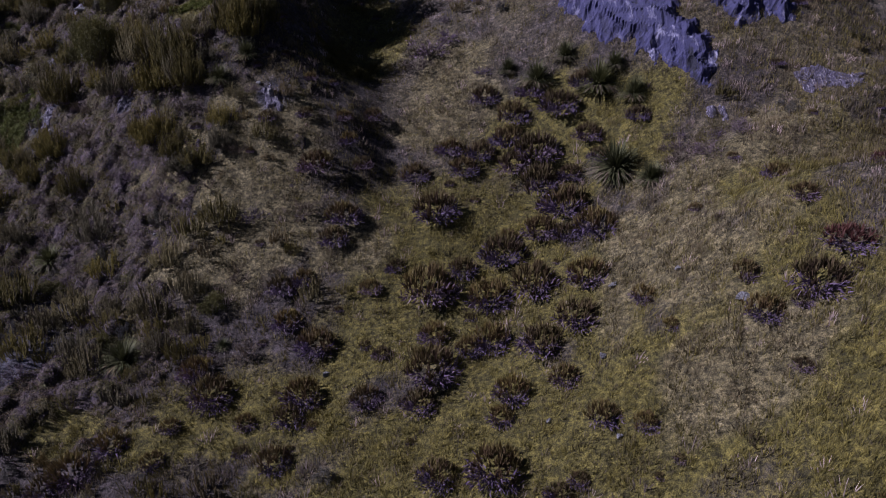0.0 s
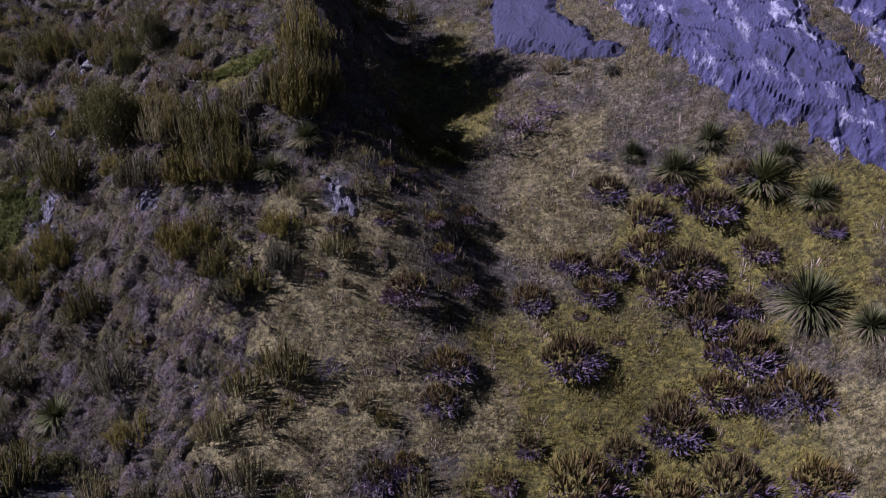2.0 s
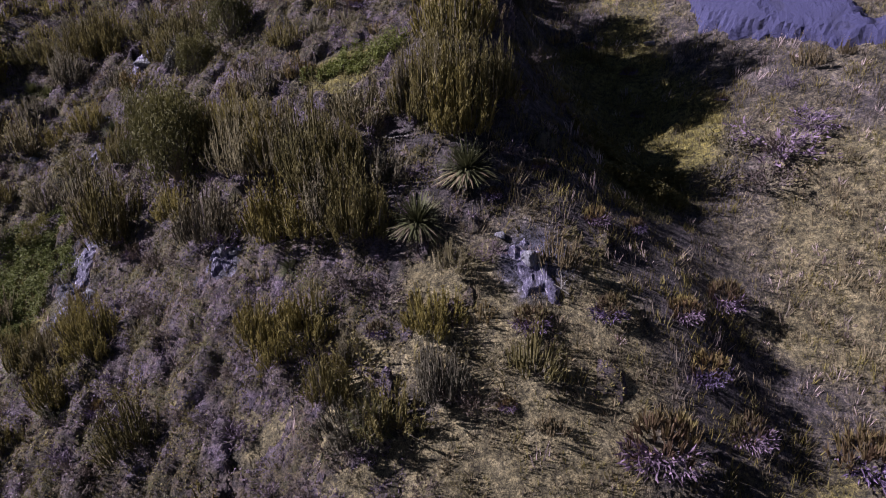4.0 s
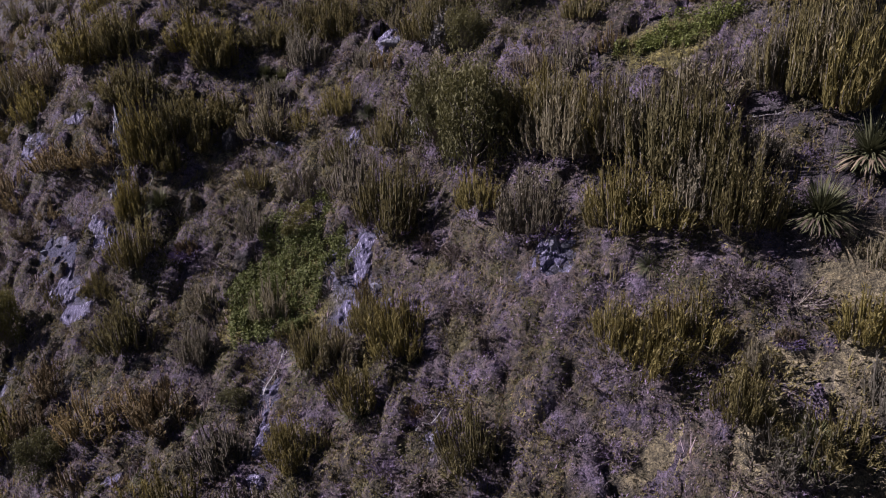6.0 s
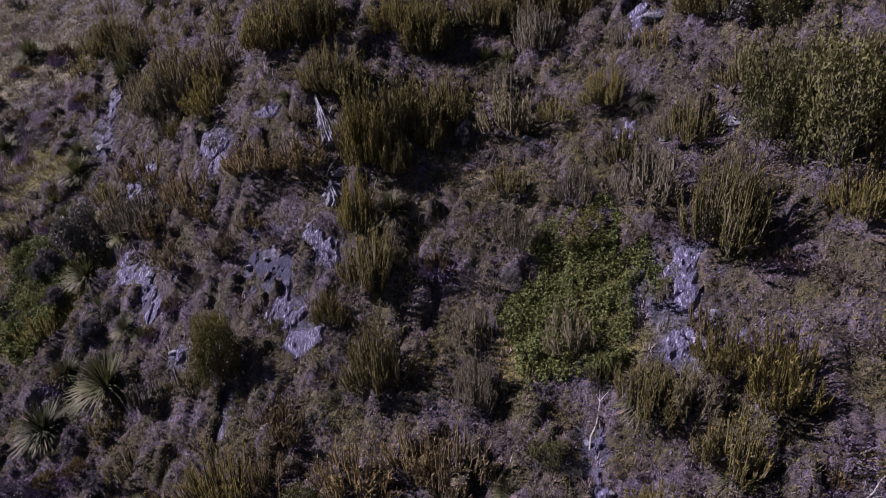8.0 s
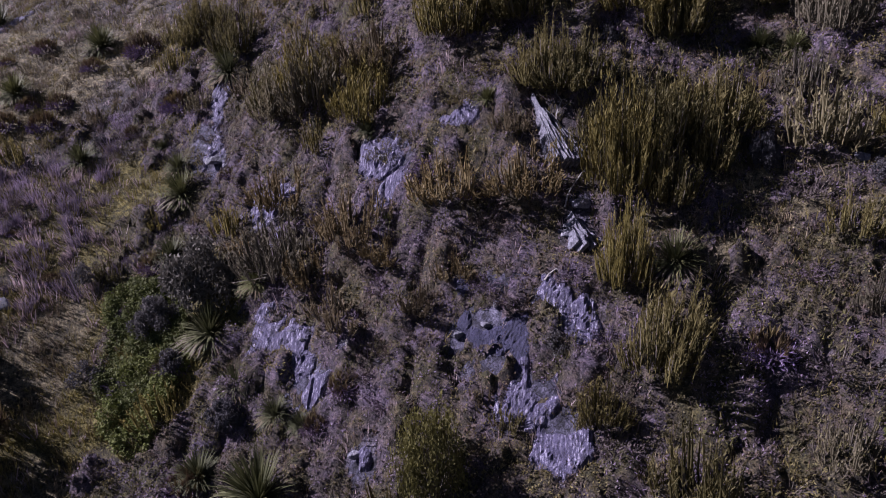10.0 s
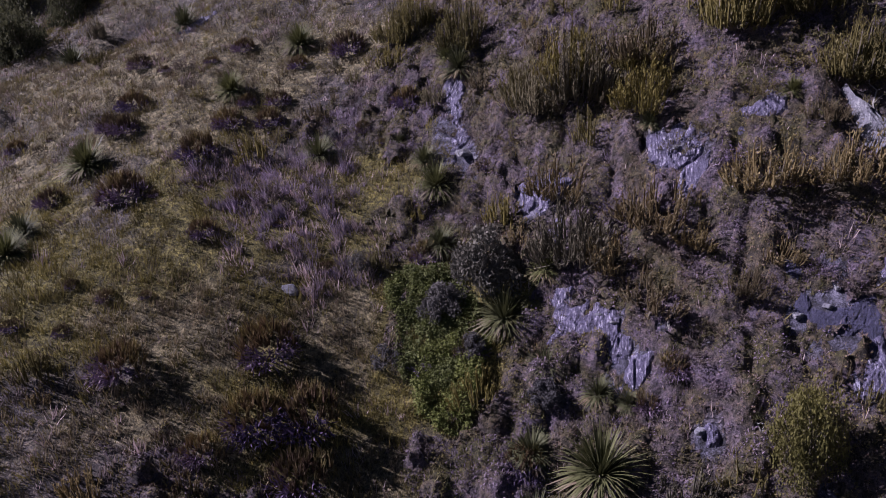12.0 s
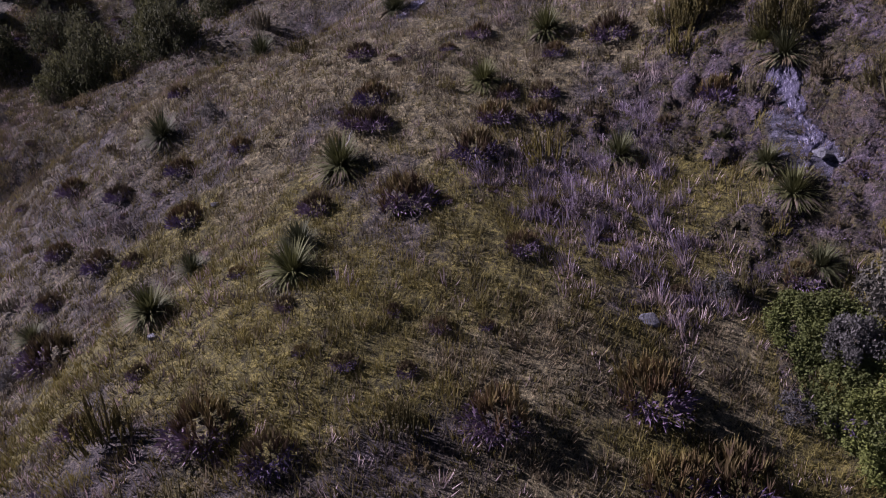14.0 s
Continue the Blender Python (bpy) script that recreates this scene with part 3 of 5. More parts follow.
def build_sward():
    """The whole cover of grass and low scrub: each tuft is of the sort that its place favours."""
    rng = np.random.default_rng(30)
    x, y = in_view(rng, 62000)
    grow = rng.uniform(0, 1, len(x)) < 1 - 0.72 * soil_at(x, y)
    for a, b, w in TAKEN:
        grow &= (x - a) ** 2 + (y - b) ** 2 > (0.3 * w) ** 2
    x, y = x[grow], y[grow]
    scrub = rng.uniform(0, 1, len(x)) < 0.9 * want_scrub(x, y)
    more = scrub & (rng.uniform(0, 1, len(x)) < 0.2)
    x, y = x[~scrub | more], y[~scrub | more]
    shares = np.stack([want_green(x, y), want_straw(x, y), want_violet(x, y), 0.3 * want_dull(x, y) + 0.02], 1)
    shares = np.cumsum(shares / shares.sum(1, keepdims=True), 1)
    sort = (rng.uniform(0, 1, len(x))[:, None] > shares).sum(1)
    for k, (name, mat, label, length, width, spread) in enumerate((
            ("olive_grass", GRASS_GREEN, "olive green grass tufts over the meadow slopes", 0.34, 0.018, 0.17),
            ("straw_grass", GRASS_STRAW, "pale straw-coloured dry tussock grass on the spurs", 0.38, 0.019, 0.15),
            ("violet_grass", GRASS_VIOLET, "greyish violet dry grass tussocks", 0.38, 0.024, 0.13),
            ("brown_grass", GRASS_DULL, "dull brown withered grass between the shrubs", 0.32, 0.023, 0.16))):
        tufts(name, mat, label, x[sort == k], y[sort == k], 17, length * 0.95, width * 1.55, 31 + 3 * k, spread)
    tx, ty = in_view(rng, 60000)
    bed = patch(tx, ty, VIOLET_TURF, 0.8) * np.interp(tx, [-66, -64, -54, -40, -30], [0, 1, 0.5, 0.2, 0.1]) > rng.uniform(0.25, 1.6, len(tx))
    tufts("violet_tussock", GRASS_VIOLET, "pale violet dry tussocks standing above the grass", tx[bed], ty[bed], 44, 0.46, 0.03, 59, 0.13)
    build_heath()


# ---- plants, each kind built in a few shapes and set out over the hillside ----
KINDS, TAKEN, ROCK_PLANS, CLEAR = {}, [], [], []


def prototypes(kind, makers):
    KINDS[kind] = makers


def set_out(kind, spots, label, category, group, tall=None, sink=0.05):
    """Copies of a kind at (x, y, width) or (x, y, width, height)."""
    shapes = KINDS[kind]
    for spot in spots:
        x, y, w = spot[:3]
        TAKEN.append((x, y, w))
        rng = random.Random(int(x * 71 + y * 137))
        make = shapes[rng.randrange(len(shapes))]
        h = spot[3] if len(spot) > 3 else w * (tall or 1.0)
        m = Matrix.LocRotScale(ground_at(x, y, sink), Euler((rng.uniform(-0.06, 0.06), rng.uniform(-0.06, 0.06), rng.uniform(-0.7, 0.7) if kind in ("bromeliad", "red") else rng.uniform(0, 6.28))), Vector((w / 2, w / 2, h)))
        name, parts = make
        ob = new(name)
        ob.matrix_basis = m
        for part_name, mesh, part_label in parts:
            part(part_name, mesh, ob, part_label)
        tagged(ob, label, category, group)


def scattered(seed, n, want, low, high, tall=None):
    """Up to n free places with random widths (and heights) where want(x, y) lets plants stand."""
    rng = np.random.default_rng(seed)
    x, y = in_view(rng, n * 60)
    ok = rng.uniform(0, 1, len(x)) < want(x, y)
    for plan in ROCK_PLANS:
        ok &= ragged_edge(x, y, plan) < -0.1
    found = []
    for px, py in zip(x[ok], y[ok]):
        w = float(rng.uniform(low, high))
        if any(abs(px - a) < 0.36 * (w + c) and math.hypot(px - a, py - b) < 0.36 * (w + c) for a, b, c in TAKEN):
            continue
        spot = (float(px), float(py), w) + ((w * float(rng.uniform(*tall)),) if tall else ())
        found.append(spot)
        TAKEN.append((px, py, w))
        if len(found) == n:
            break
    return found


def spire_shape(seed, foliage, brooms=14, stems=14, needles=14, name="upright_shrub", thick=0.024):
    """A shrub of upright plumes gathered into brooms, one unit in radius and in height: each plume a leafy wand on a bare stem."""
    rng = np.random.default_rng(seed)
    R, H = 1.15, 2.4
    a, r = np.arange(brooms) * 2.4 + rng.uniform(0, 0.9, brooms), np.sqrt((np.arange(brooms) + 0.5) / brooms)
    crown = np.stack([R * r * np.cos(a), R * r * np.sin(a), H * (1.0 - 0.5 * r ** 2) * rng.uniform(0.66, 1.0, brooms)], 1)
    root = crown * [0.74, 0.74, 0]
    b = np.repeat(np.arange(brooms), stems)
    n = len(b)
    fan = rng.normal(0, 1, (n, 2))
    foot = root[b] + np.concatenate([fan * 0.13, np.zeros((n, 1))], 1)
    top = crown[b] + np.concatenate([fan * 0.17, np.zeros((n, 1))], 1)
    top[:, 2] *= np.clip(1.03 - 0.09 * (fan ** 2).sum(1), 0.45, 1.05) * rng.uniform(0.5, 1.06, n)

    def along(f, t, k):
        p = f * (1 - k) + t * k
        p[..., :2] += (t - f)[..., :2] * (np.sqrt(k) - k) * 0.6
        return p

    size = np.array([1 / R, 1 / R, 1 / H])
    s = np.linspace(0, 1, 3)[None, :, None]
    limb = along(foot[::4, None], top[::4, None] * [1, 1, 0.8], s)
    limb[:, 0] = 0
    v, q = tubes(limb, np.linspace(0.028, 0.008, 3)[None].repeat(len(foot[::4]), 0), 3)
    wood = solid_mesh("branchwork", v * size, q, BARK)
    rings = np.array([0.18, 0.6, 1.0])
    path = along(foot[:, None], top[:, None], rings[None, :, None]) + rng.normal(0, 0.035, (n, 3, 3)) * [1, 1, 0.2]
    fat = thick * np.array([0.6, 1.0, 0.12]) * rng.uniform(0.7, 1.25, (n, 3))
    v1, q1 = tubes(path, fat, 3)
    # Shade low in the brooms is put into the colour: dark bases, paler tops.
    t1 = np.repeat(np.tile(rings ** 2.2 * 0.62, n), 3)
    k = 1 - 0.85 * rng.uniform(0.0, 1.0, (n, needles)) ** 1.15
    i = np.arange(n)[:, None].repeat(needles, 1)
    at = along(foot[i], top[i], k[..., None]) + rng.normal(0, 0.75 * thick, (n, needles, 3)) * [1, 1, 0.3]
    axis = unit(top - foot)[i] + outward(rng, n * needles, -0.1, 0.4).reshape(n, needles, 3) * 0.8
    ln = rng.uniform(0.1, 0.2, (n, needles)) * (1.25 - 0.45 * k)
    v2, p2, t2 = spikes(rng, at.reshape(-1, 3), unit(axis).reshape(-1, 3), ln.ravel(), np.full(n * needles, 1.5 * thick))
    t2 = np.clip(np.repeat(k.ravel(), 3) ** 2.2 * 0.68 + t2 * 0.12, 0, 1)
    tri = np.concatenate([q1[:, [0, 1, 2]], q1[:, [0, 2, 3]], p2 + len(v1)])
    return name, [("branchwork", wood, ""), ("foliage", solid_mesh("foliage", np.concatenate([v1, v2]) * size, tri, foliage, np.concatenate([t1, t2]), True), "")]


def leafy_shape(seed, foliage, clumps=26, leaves=130, leaf=0.07, low=0.1):
    """A dense leafy bush: a dome of leaf clumps on forked limbs."""
    rng = np.random.default_rng(seed)
    way = outward(rng, clumps, low, 1.0)
    centre = way * rng.uniform(0.5, 0.88, (clumps, 1)) * [1, 1, 0.9]
    centre[:, 2] += 0.06
    path = np.zeros((clumps, 4, 3))
    for j, s in enumerate((0.0, 0.35, 0.7, 1.0)):
        path[:, j] = centre * [s ** 1.4, s ** 1.4, s] + rng.normal(0, 0.02, (clumps, 3)) * (0 < s < 1)
    v, q = tubes(path, np.array([0.03, 0.022, 0.014, 0.006])[None].repeat(clumps, 0), 3)
    wood = solid_mesh("limbwork", v, q, BARK)
    rad = rng.uniform(0.13, 0.26, clumps)
    i = np.repeat(np.arange(clumps), leaves)
    d = unit(rng.normal(size=(clumps * leaves, 3)) + [0, 0, 0.35])
    at = centre[i] + d * (rad[i] * rng.uniform(0.55, 1.05, len(i)))[:, None]
    at[:, 2] = np.maximum(at[:, 2], 0.02)
    n = unit(d + rng.normal(0, 0.5, d.shape))
    v, p, t = spikes(rng, at, unit(np.cross(n, rng.normal(size=n.shape)) + 0.5 * n), rng.uniform(0.7, 1.3, len(i)) * leaf, rng.uniform(0.6, 1.0, len(i)) * leaf * 0.75)
    # Leaves go towards the tip colour with height in the crown.
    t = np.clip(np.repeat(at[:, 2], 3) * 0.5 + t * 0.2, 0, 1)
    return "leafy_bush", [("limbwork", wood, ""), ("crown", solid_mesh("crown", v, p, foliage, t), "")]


def heath_shape(seed, foliage=None, stems=34):
    """A low scrubby bush of fine twigs, most of them bare."""
    rng = np.random.default_rng(seed)
    way = outward(rng, stems, 0.15, 1.0)
    foot = way * [0.35, 0.35, 0.0] * rng.uniform(0, 1, (stems, 1))
    tip = foot + way * rng.uniform(0.5, 0.95, (stems, 1)) * [1, 1, 0.95]
    s = np.linspace(0, 1, 2)[None, :, None]
    path = foot[:, None] * (1 - s) + tip[:, None] * s
    v, q = tubes(path, np.array([0.016, 0.005])[None].repeat(stems, 0), 3)
    wood = solid_mesh("brushwood", v, q, BARK)
    n = 640
    i = rng.integers(0, stems, n)
    k = rng.uniform(0.35, 1.0, (n, 1))
    at = foot[i] * (1 - k) + tip[i] * k + rng.normal(0, 0.05, (n, 3))
    v, p, t = spikes(rng, at, unit(way[i] + rng.normal(0, 0.7, (n, 3))), rng.uniform(0.06, 0.13, n), np.full(n, 0.042))
    return "heath_bush", [("brushwood", wood, ""), ("foliage", solid_mesh("foliage", v, p, foliage or HEATH, t * 0.5), "")]


def flax_shape(seed, leaves=480):
    """A rosette of long sword leaves over a skirt of dead ones."""
    rng = np.random.default_rng(seed)
    way = outward(rng, leaves, 0.0, 0.99)
    base = way * [0.1, 0.1, 0.03]
    base[:, 2] += 0.07
    L = rng.uniform(0.62, 1.08, leaves)
    v, q, t = ribbons(base, way, L, rng.uniform(0.034, 0.05, leaves), 0.12 + 0.45 * (1 - way[:, 2]) * rng.uniform(0.3, 1.0, leaves), 3)
    v[:, 2] = np.maximum(v[:, 2], -0.12)
    live = solid_mesh("foliage", v, q, SWORD, t ** 1.5)
    n = 80
    way = outward(rng, n, -0.05, 0.3)
    v, q, t = ribbons(way * [0.15, 0.15, 0.0] + [0, 0, 0.06], way, rng.uniform(0.6, 1.0, n), 0.075, 0.28, 3)
    v[:, 2] = np.maximum(v[:, 2], -0.15)
    return "flax_rosette", [("foliage", live, ""), ("dead_foliage", solid_mesh("dead_foliage", v, q, SKIRT, t * 0.5), "withered straw-coloured dead leaves")]


def bromeliad_shape(seed, mat, heads=60, per=9):
    """A mound of stout leaf heads, the upper ones fresh and pale, with withered violet leaves slumping from its downhill side (-y)."""
    rng = np.random.default_rng(seed)
    a, r = np.arange(heads) * 2.4 + rng.uniform(0, 0.8, heads), np.sqrt((np.arange(heads) + 0.5) / heads) * 0.84
    r = r * (1 + 0.16 * np.sin(2 * a + seed) + 0.1 * np.sin(3 * a + 2 * seed))
    at = np.stack([r * np.cos(a), 0.1 + 0.9 * r * np.sin(a), 0.1 + 0.4 * (1 - np.minimum(r, 1) ** 1.7) + rng.uniform(-0.09, 0.09, heads)], 1)
    axis = unit(np.stack([at[:, 0] * 0.5, at[:, 1] * 0.5, np.full(heads, 0.9)], 1) + rng.normal(0, 0.12, (heads, 3)))
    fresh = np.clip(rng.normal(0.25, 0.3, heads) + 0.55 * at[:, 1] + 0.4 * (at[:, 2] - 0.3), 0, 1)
    i = np.repeat(np.arange(heads), per)
    way = unit(axis[i] + rng.normal(0, 0.34, (len(i), 3)))
    v, p, t = spikes(rng, at[i] - axis[i] * 0.06 + rng.normal(0, 0.012, (len(i), 3)), way, rng.uniform(0.19, 0.34, len(i)), rng.uniform(0.045, 0.072, len(i)))
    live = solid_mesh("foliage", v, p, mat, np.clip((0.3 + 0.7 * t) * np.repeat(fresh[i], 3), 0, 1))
    n = 400
    way = outward(rng, n, -0.2, 0.7)
    way[:, 1] = np.where(way[:, 1] > 0.25, -way[:, 1], way[:, 1])
    r = rng.uniform(0.35, 1.0, n)
    base = way * r[:, None] * [1, 1.05, 0.4]
    base[:, 2] = np.maximum(base[:, 2], 0) + 0.04
    v, p, t = spikes(rng, base, unit(way + rng.normal(0, 0.4, (n, 3)) + [0, -0.1, 0.0]), rng.uniform(0.12, 0.24, n), np.full(n, 0.05))
    return "bromeliad_clump", [("foliage", live, ""), ("dead_foliage", solid_mesh("dead_foliage", v, p, VIOLET, t * 0.35), "withered greyish violet leaves")]


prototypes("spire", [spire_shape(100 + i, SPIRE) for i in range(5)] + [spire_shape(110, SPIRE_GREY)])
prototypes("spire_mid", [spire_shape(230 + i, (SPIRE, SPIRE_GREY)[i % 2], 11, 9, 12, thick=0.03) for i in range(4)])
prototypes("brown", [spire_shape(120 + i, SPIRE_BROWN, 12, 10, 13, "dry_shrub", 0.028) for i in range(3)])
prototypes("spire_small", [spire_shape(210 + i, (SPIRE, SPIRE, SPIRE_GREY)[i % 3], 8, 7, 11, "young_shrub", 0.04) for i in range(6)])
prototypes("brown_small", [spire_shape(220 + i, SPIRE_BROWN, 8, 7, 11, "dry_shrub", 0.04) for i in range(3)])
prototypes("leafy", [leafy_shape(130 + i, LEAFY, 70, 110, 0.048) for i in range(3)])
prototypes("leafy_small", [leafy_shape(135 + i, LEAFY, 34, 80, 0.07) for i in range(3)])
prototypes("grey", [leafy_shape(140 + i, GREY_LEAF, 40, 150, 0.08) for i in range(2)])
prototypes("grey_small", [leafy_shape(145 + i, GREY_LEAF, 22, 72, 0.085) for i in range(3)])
prototypes("heath", [heath_shape(150 + i, (HEATH, MAUVE, OLIVE, HEATH)[i]) for i in range(4)])
prototypes("flax", [flax_shape(160 + i) for i in range(4)])
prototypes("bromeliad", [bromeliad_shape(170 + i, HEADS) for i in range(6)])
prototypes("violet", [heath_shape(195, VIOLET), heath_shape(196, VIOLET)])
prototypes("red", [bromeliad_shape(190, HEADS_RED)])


def clumped(spots, most=2.7):
    """Wide spots become several plants of ordinary width, standing close together."""
    out = []
    for x, y, w, h in spots:
        if w <= most:
            out.append((x, y, w, h))
            continue
        rng = random.Random(int(x * 53 + y * 29))
        n = max(2, round((w / 2.0) ** 2 * 0.75))
        for i in range(n):
            a, r = 2.4 * i + rng.random(), (w / 2 - 0.8) * math.sqrt((i + 0.3) / n)
            out.append((x + r * math.cos(a), y + 0.3 * w * 0.2 + 0.75 * r * math.sin(a), rng.uniform(1.9, 2.7), h * rng.uniform(0.68, 0.95) * (1 - 0.25 * (2 * r / w) ** 2)))
    return out


def plant_spire(spots):
    set_out("spire", clumped([(x, y, 1.15 * w, 1.08 * h) for x, y, w, h in spots], 3.1), "yellow-green shrub of upright brush-like stems on the slope", "shrub", "upright shrubs on the slope")


def plant_brown(spots):
    set_out("brown", [(x, y, 1.15 * w, 1.05 * h) for x, y, w, h in spots], "brownish half-dry shrub of upright brush-like stems", "shrub", "brown shrubs on the slope")


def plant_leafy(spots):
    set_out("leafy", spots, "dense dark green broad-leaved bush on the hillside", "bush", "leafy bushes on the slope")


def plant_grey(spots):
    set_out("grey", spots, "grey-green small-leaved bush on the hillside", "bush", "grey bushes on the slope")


def plant_heath(spots):
    small = []
    for x, y, w in spots:
        if w < 1.8:
            small.append((x, y, w))
        else:
            small += [(x + 0.27 * w * math.cos(a), y + 0.27 * w * math.sin(a), w * (0.5 + 0.04 * k)) for k, a in enumerate((0.4, 1.9, 3.5, 5.0))]
    set_out("heath", small, "low twiggy greyish brown heath bush", "bush", "heath bushes on the slope", 0.55)


def plant_flax(spots):
    set_out("flax", spots, "green rosette of long sword-shaped leaves with a dead skirt", "flax", "flax rosettes on the slope", 0.62)


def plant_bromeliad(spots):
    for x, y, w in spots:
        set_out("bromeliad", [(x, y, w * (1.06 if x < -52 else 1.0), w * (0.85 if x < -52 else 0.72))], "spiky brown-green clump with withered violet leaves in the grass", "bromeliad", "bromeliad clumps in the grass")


def plant_red(spots):
    set_out("red", spots, "dark red spiky clump in the grass", "bromeliad", "red clumps in the grass", 0.45)


plant_spire([
    (-54.0, 63.1, 2.2, 2.7), (-56.9, 65.2, 3.1, 3.1), (-50.9, 59.2, 2.0, 2.2), (-48.7, 53.3, 2.6, 2.6), (-46.5, 56.5, 2.1, 2.4), (-46.7, 57.9, 1.6, 1.5), (-49.6, 58.2, 3.4, 3.5), (-48.3, 58.8, 1.9, 1.6),
    (-43.7, 57.4, 2.6, 3.2), (-41.3, 44.1, 2.4, 2.7), (-38.8, 48.3, 1.2, 1.4), (-38.2, 50.7, 1.2, 2.9), (-38.3, 52.6, 1.8, 3.9), (-38.8, 53.6, 1.3, 1.9), (-39.9, 54.7, 2.9, 2.4), (-41.6, 57.0, 2.8, 3.5),
    (-36.7, 46.5, 2.2, 2.7), (-37.3, 49.0, 1.9, 3.1), (-37.1, 52.3, 1.4, 2.1), (-35.9, 53.2, 1.2, 2.0), (-37.3, 53.7, 2.0, 3.0), (-35.8, 54.1, 3.0, 2.5),
])
plant_spire([
    (-37.3, 57.7, 3.5, 3.3), (-34.4, 58.6, 2.7, 2.7), (-33.4, 45.6, 1.3, 2.1), (-32.2, 57.2, 2.0, 2.5), (-31.9, 59.0, 3.9, 3.2), (-28.4, 41.9, 1.6, 2.1), (-26.5, 43.2, 1.9, 1.8), (-27.4, 44.5, 1.4, 1.7),
    (-28.5, 44.7, 1.7, 2.3), (-26.6, 45.2, 1.5, 1.7), (-26.3, 48.1, 2.4, 3.4), (-26.9, 51.3, 1.8, 2.0), (-29.6, 53.7, 1.6, 2.0), (-28.3, 58.6, 2.4, 1.8), (-25.6, 38.8, 1.9, 1.9), (-22.8, 40.9, 1.9, 2.1),
    (-25.3, 44.3, 2.0, 2.4), (-23.0, 47.2, 1.7, 2.1), (-22.1, 49.0, 1.6, 2.4), (-25.3, 55.2, 3.3, 3.3), (-18.8, 42.4, 1.4, 1.7), (-18.6, 44.8, 2.0, 2.6),
])
plant_spire([
    (-21.3, 45.7, 2.1, 2.6), (-19.6, 46.9, 3.4, 3.8), (-20.8, 48.6, 1.7, 2.5), (-19.7, 51.9, 1.6, 1.4), (-14.5, 38.8, 2.7, 2.0), (-16.0, 40.1, 1.4, 2.1), (-15.6, 40.9, 0.8, 1.1), (-17.3, 41.5, 2.9, 2.5),
    (-15.6, 43.6, 1.8, 2.7), (-16.9, 44.2, 3.2, 3.0), (-16.4, 45.5, 1.8, 3.3), (-17.5, 45.8, 2.5, 3.7), (-14.2, 47.0, 1.5, 2.8), (-12.9, 39.5, 1.5, 2.0), (-13.1, 41.0, 1.6, 1.7), (-13.2, 46.4, 3.8, 3.9),
    (-11.7, 47.2, 1.7, 3.3),
])
plant_brown([
    (-46.3, 51.5, 2.0, 1.5), (-47.5, 52.8, 1.8, 1.6), (-46.2, 53.3, 2.3, 2.3), (-49.4, 55.4, 2.2, 2.1), (-46.5, 58.1, 2.5, 2.1), (-43.7, 51.0, 1.3, 1.1), (-42.9, 51.5, 1.3, 0.9), (-45.0, 52.4, 1.5, 1.1),
    (-43.2, 53.1, 2.4, 1.9), (-39.6, 44.3, 1.6, 1.8), (-39.6, 45.5, 1.8, 1.8), (-40.9, 52.8, 2.1, 1.9), (-41.4, 54.1, 1.3, 1.1), (-36.7, 43.8, 2.4, 2.1), (-35.1, 44.2, 1.7, 1.7), (-33.8, 43.6, 2.2, 2.2),
])
plant_leafy([
    (-42.7, 47.3, 2.2, 3.2), (-38.4, 42.9, 2.3, 1.9), (-23.4, 48.5, 3.7, 4.2), (-24.8, 49.9, 2.7, 3.5), (-24.2, 53.5, 2.3, 1.8), (-22.7, 54.0, 2.5, 2.7),
])
plant_grey([(-51.8, 53.3, 3.0, 2.3), (-53.2, 52.6, 1.8, 1.3), (-52.0, 51.1, 1.2, 0.8), (-49.4, 49.6, 1.4, 0.9), (-34.6, 53.3, 0.9, 1.0), (-25.0, 54.4, 2.6, 1.4)])
plant_flax([
    (-81.2, 51.9, 1.7), (-80.9, 61.6, 2.7), (-79.5, 69.7, 2.8), (-74.5, 50.7, 2.4), (-74.3, 53.0, 1.6), (-70.2, 57.6, 2.8), (-71.5, 69.8, 2.6), (-69.6, 51.6, 2.4),
    (-69.9, 52.9, 2.0), (-65.5, 62.9, 2.3), (-63.3, 66.9, 2.7), (-59.8, 59.1, 2.1), (-54.2, 57.1, 2.3), (-54.9, 58.3, 1.6), (-54.7, 63.0, 1.8), (-51.0, 52.1, 2.4),
    (-53.7, 54.9, 1.7), (-54.0, 62.0, 2.3), (-49.6, 46.3, 2.5), (-47.8, 47.8, 3.0), (-49.8, 48.3, 1.8), (-47.0, 49.4, 1.0), (-47.9, 49.7, 1.3), (-49.5, 50.5, 1.6),
    (-49.7, 53.3, 1.6), (-46.3, 56.0, 1.3), (-44.9, 44.2, 1.3), (-44.4, 45.6, 1.1), (-45.1, 53.2, 1.0), (-42.2, 55.0, 1.1),
])
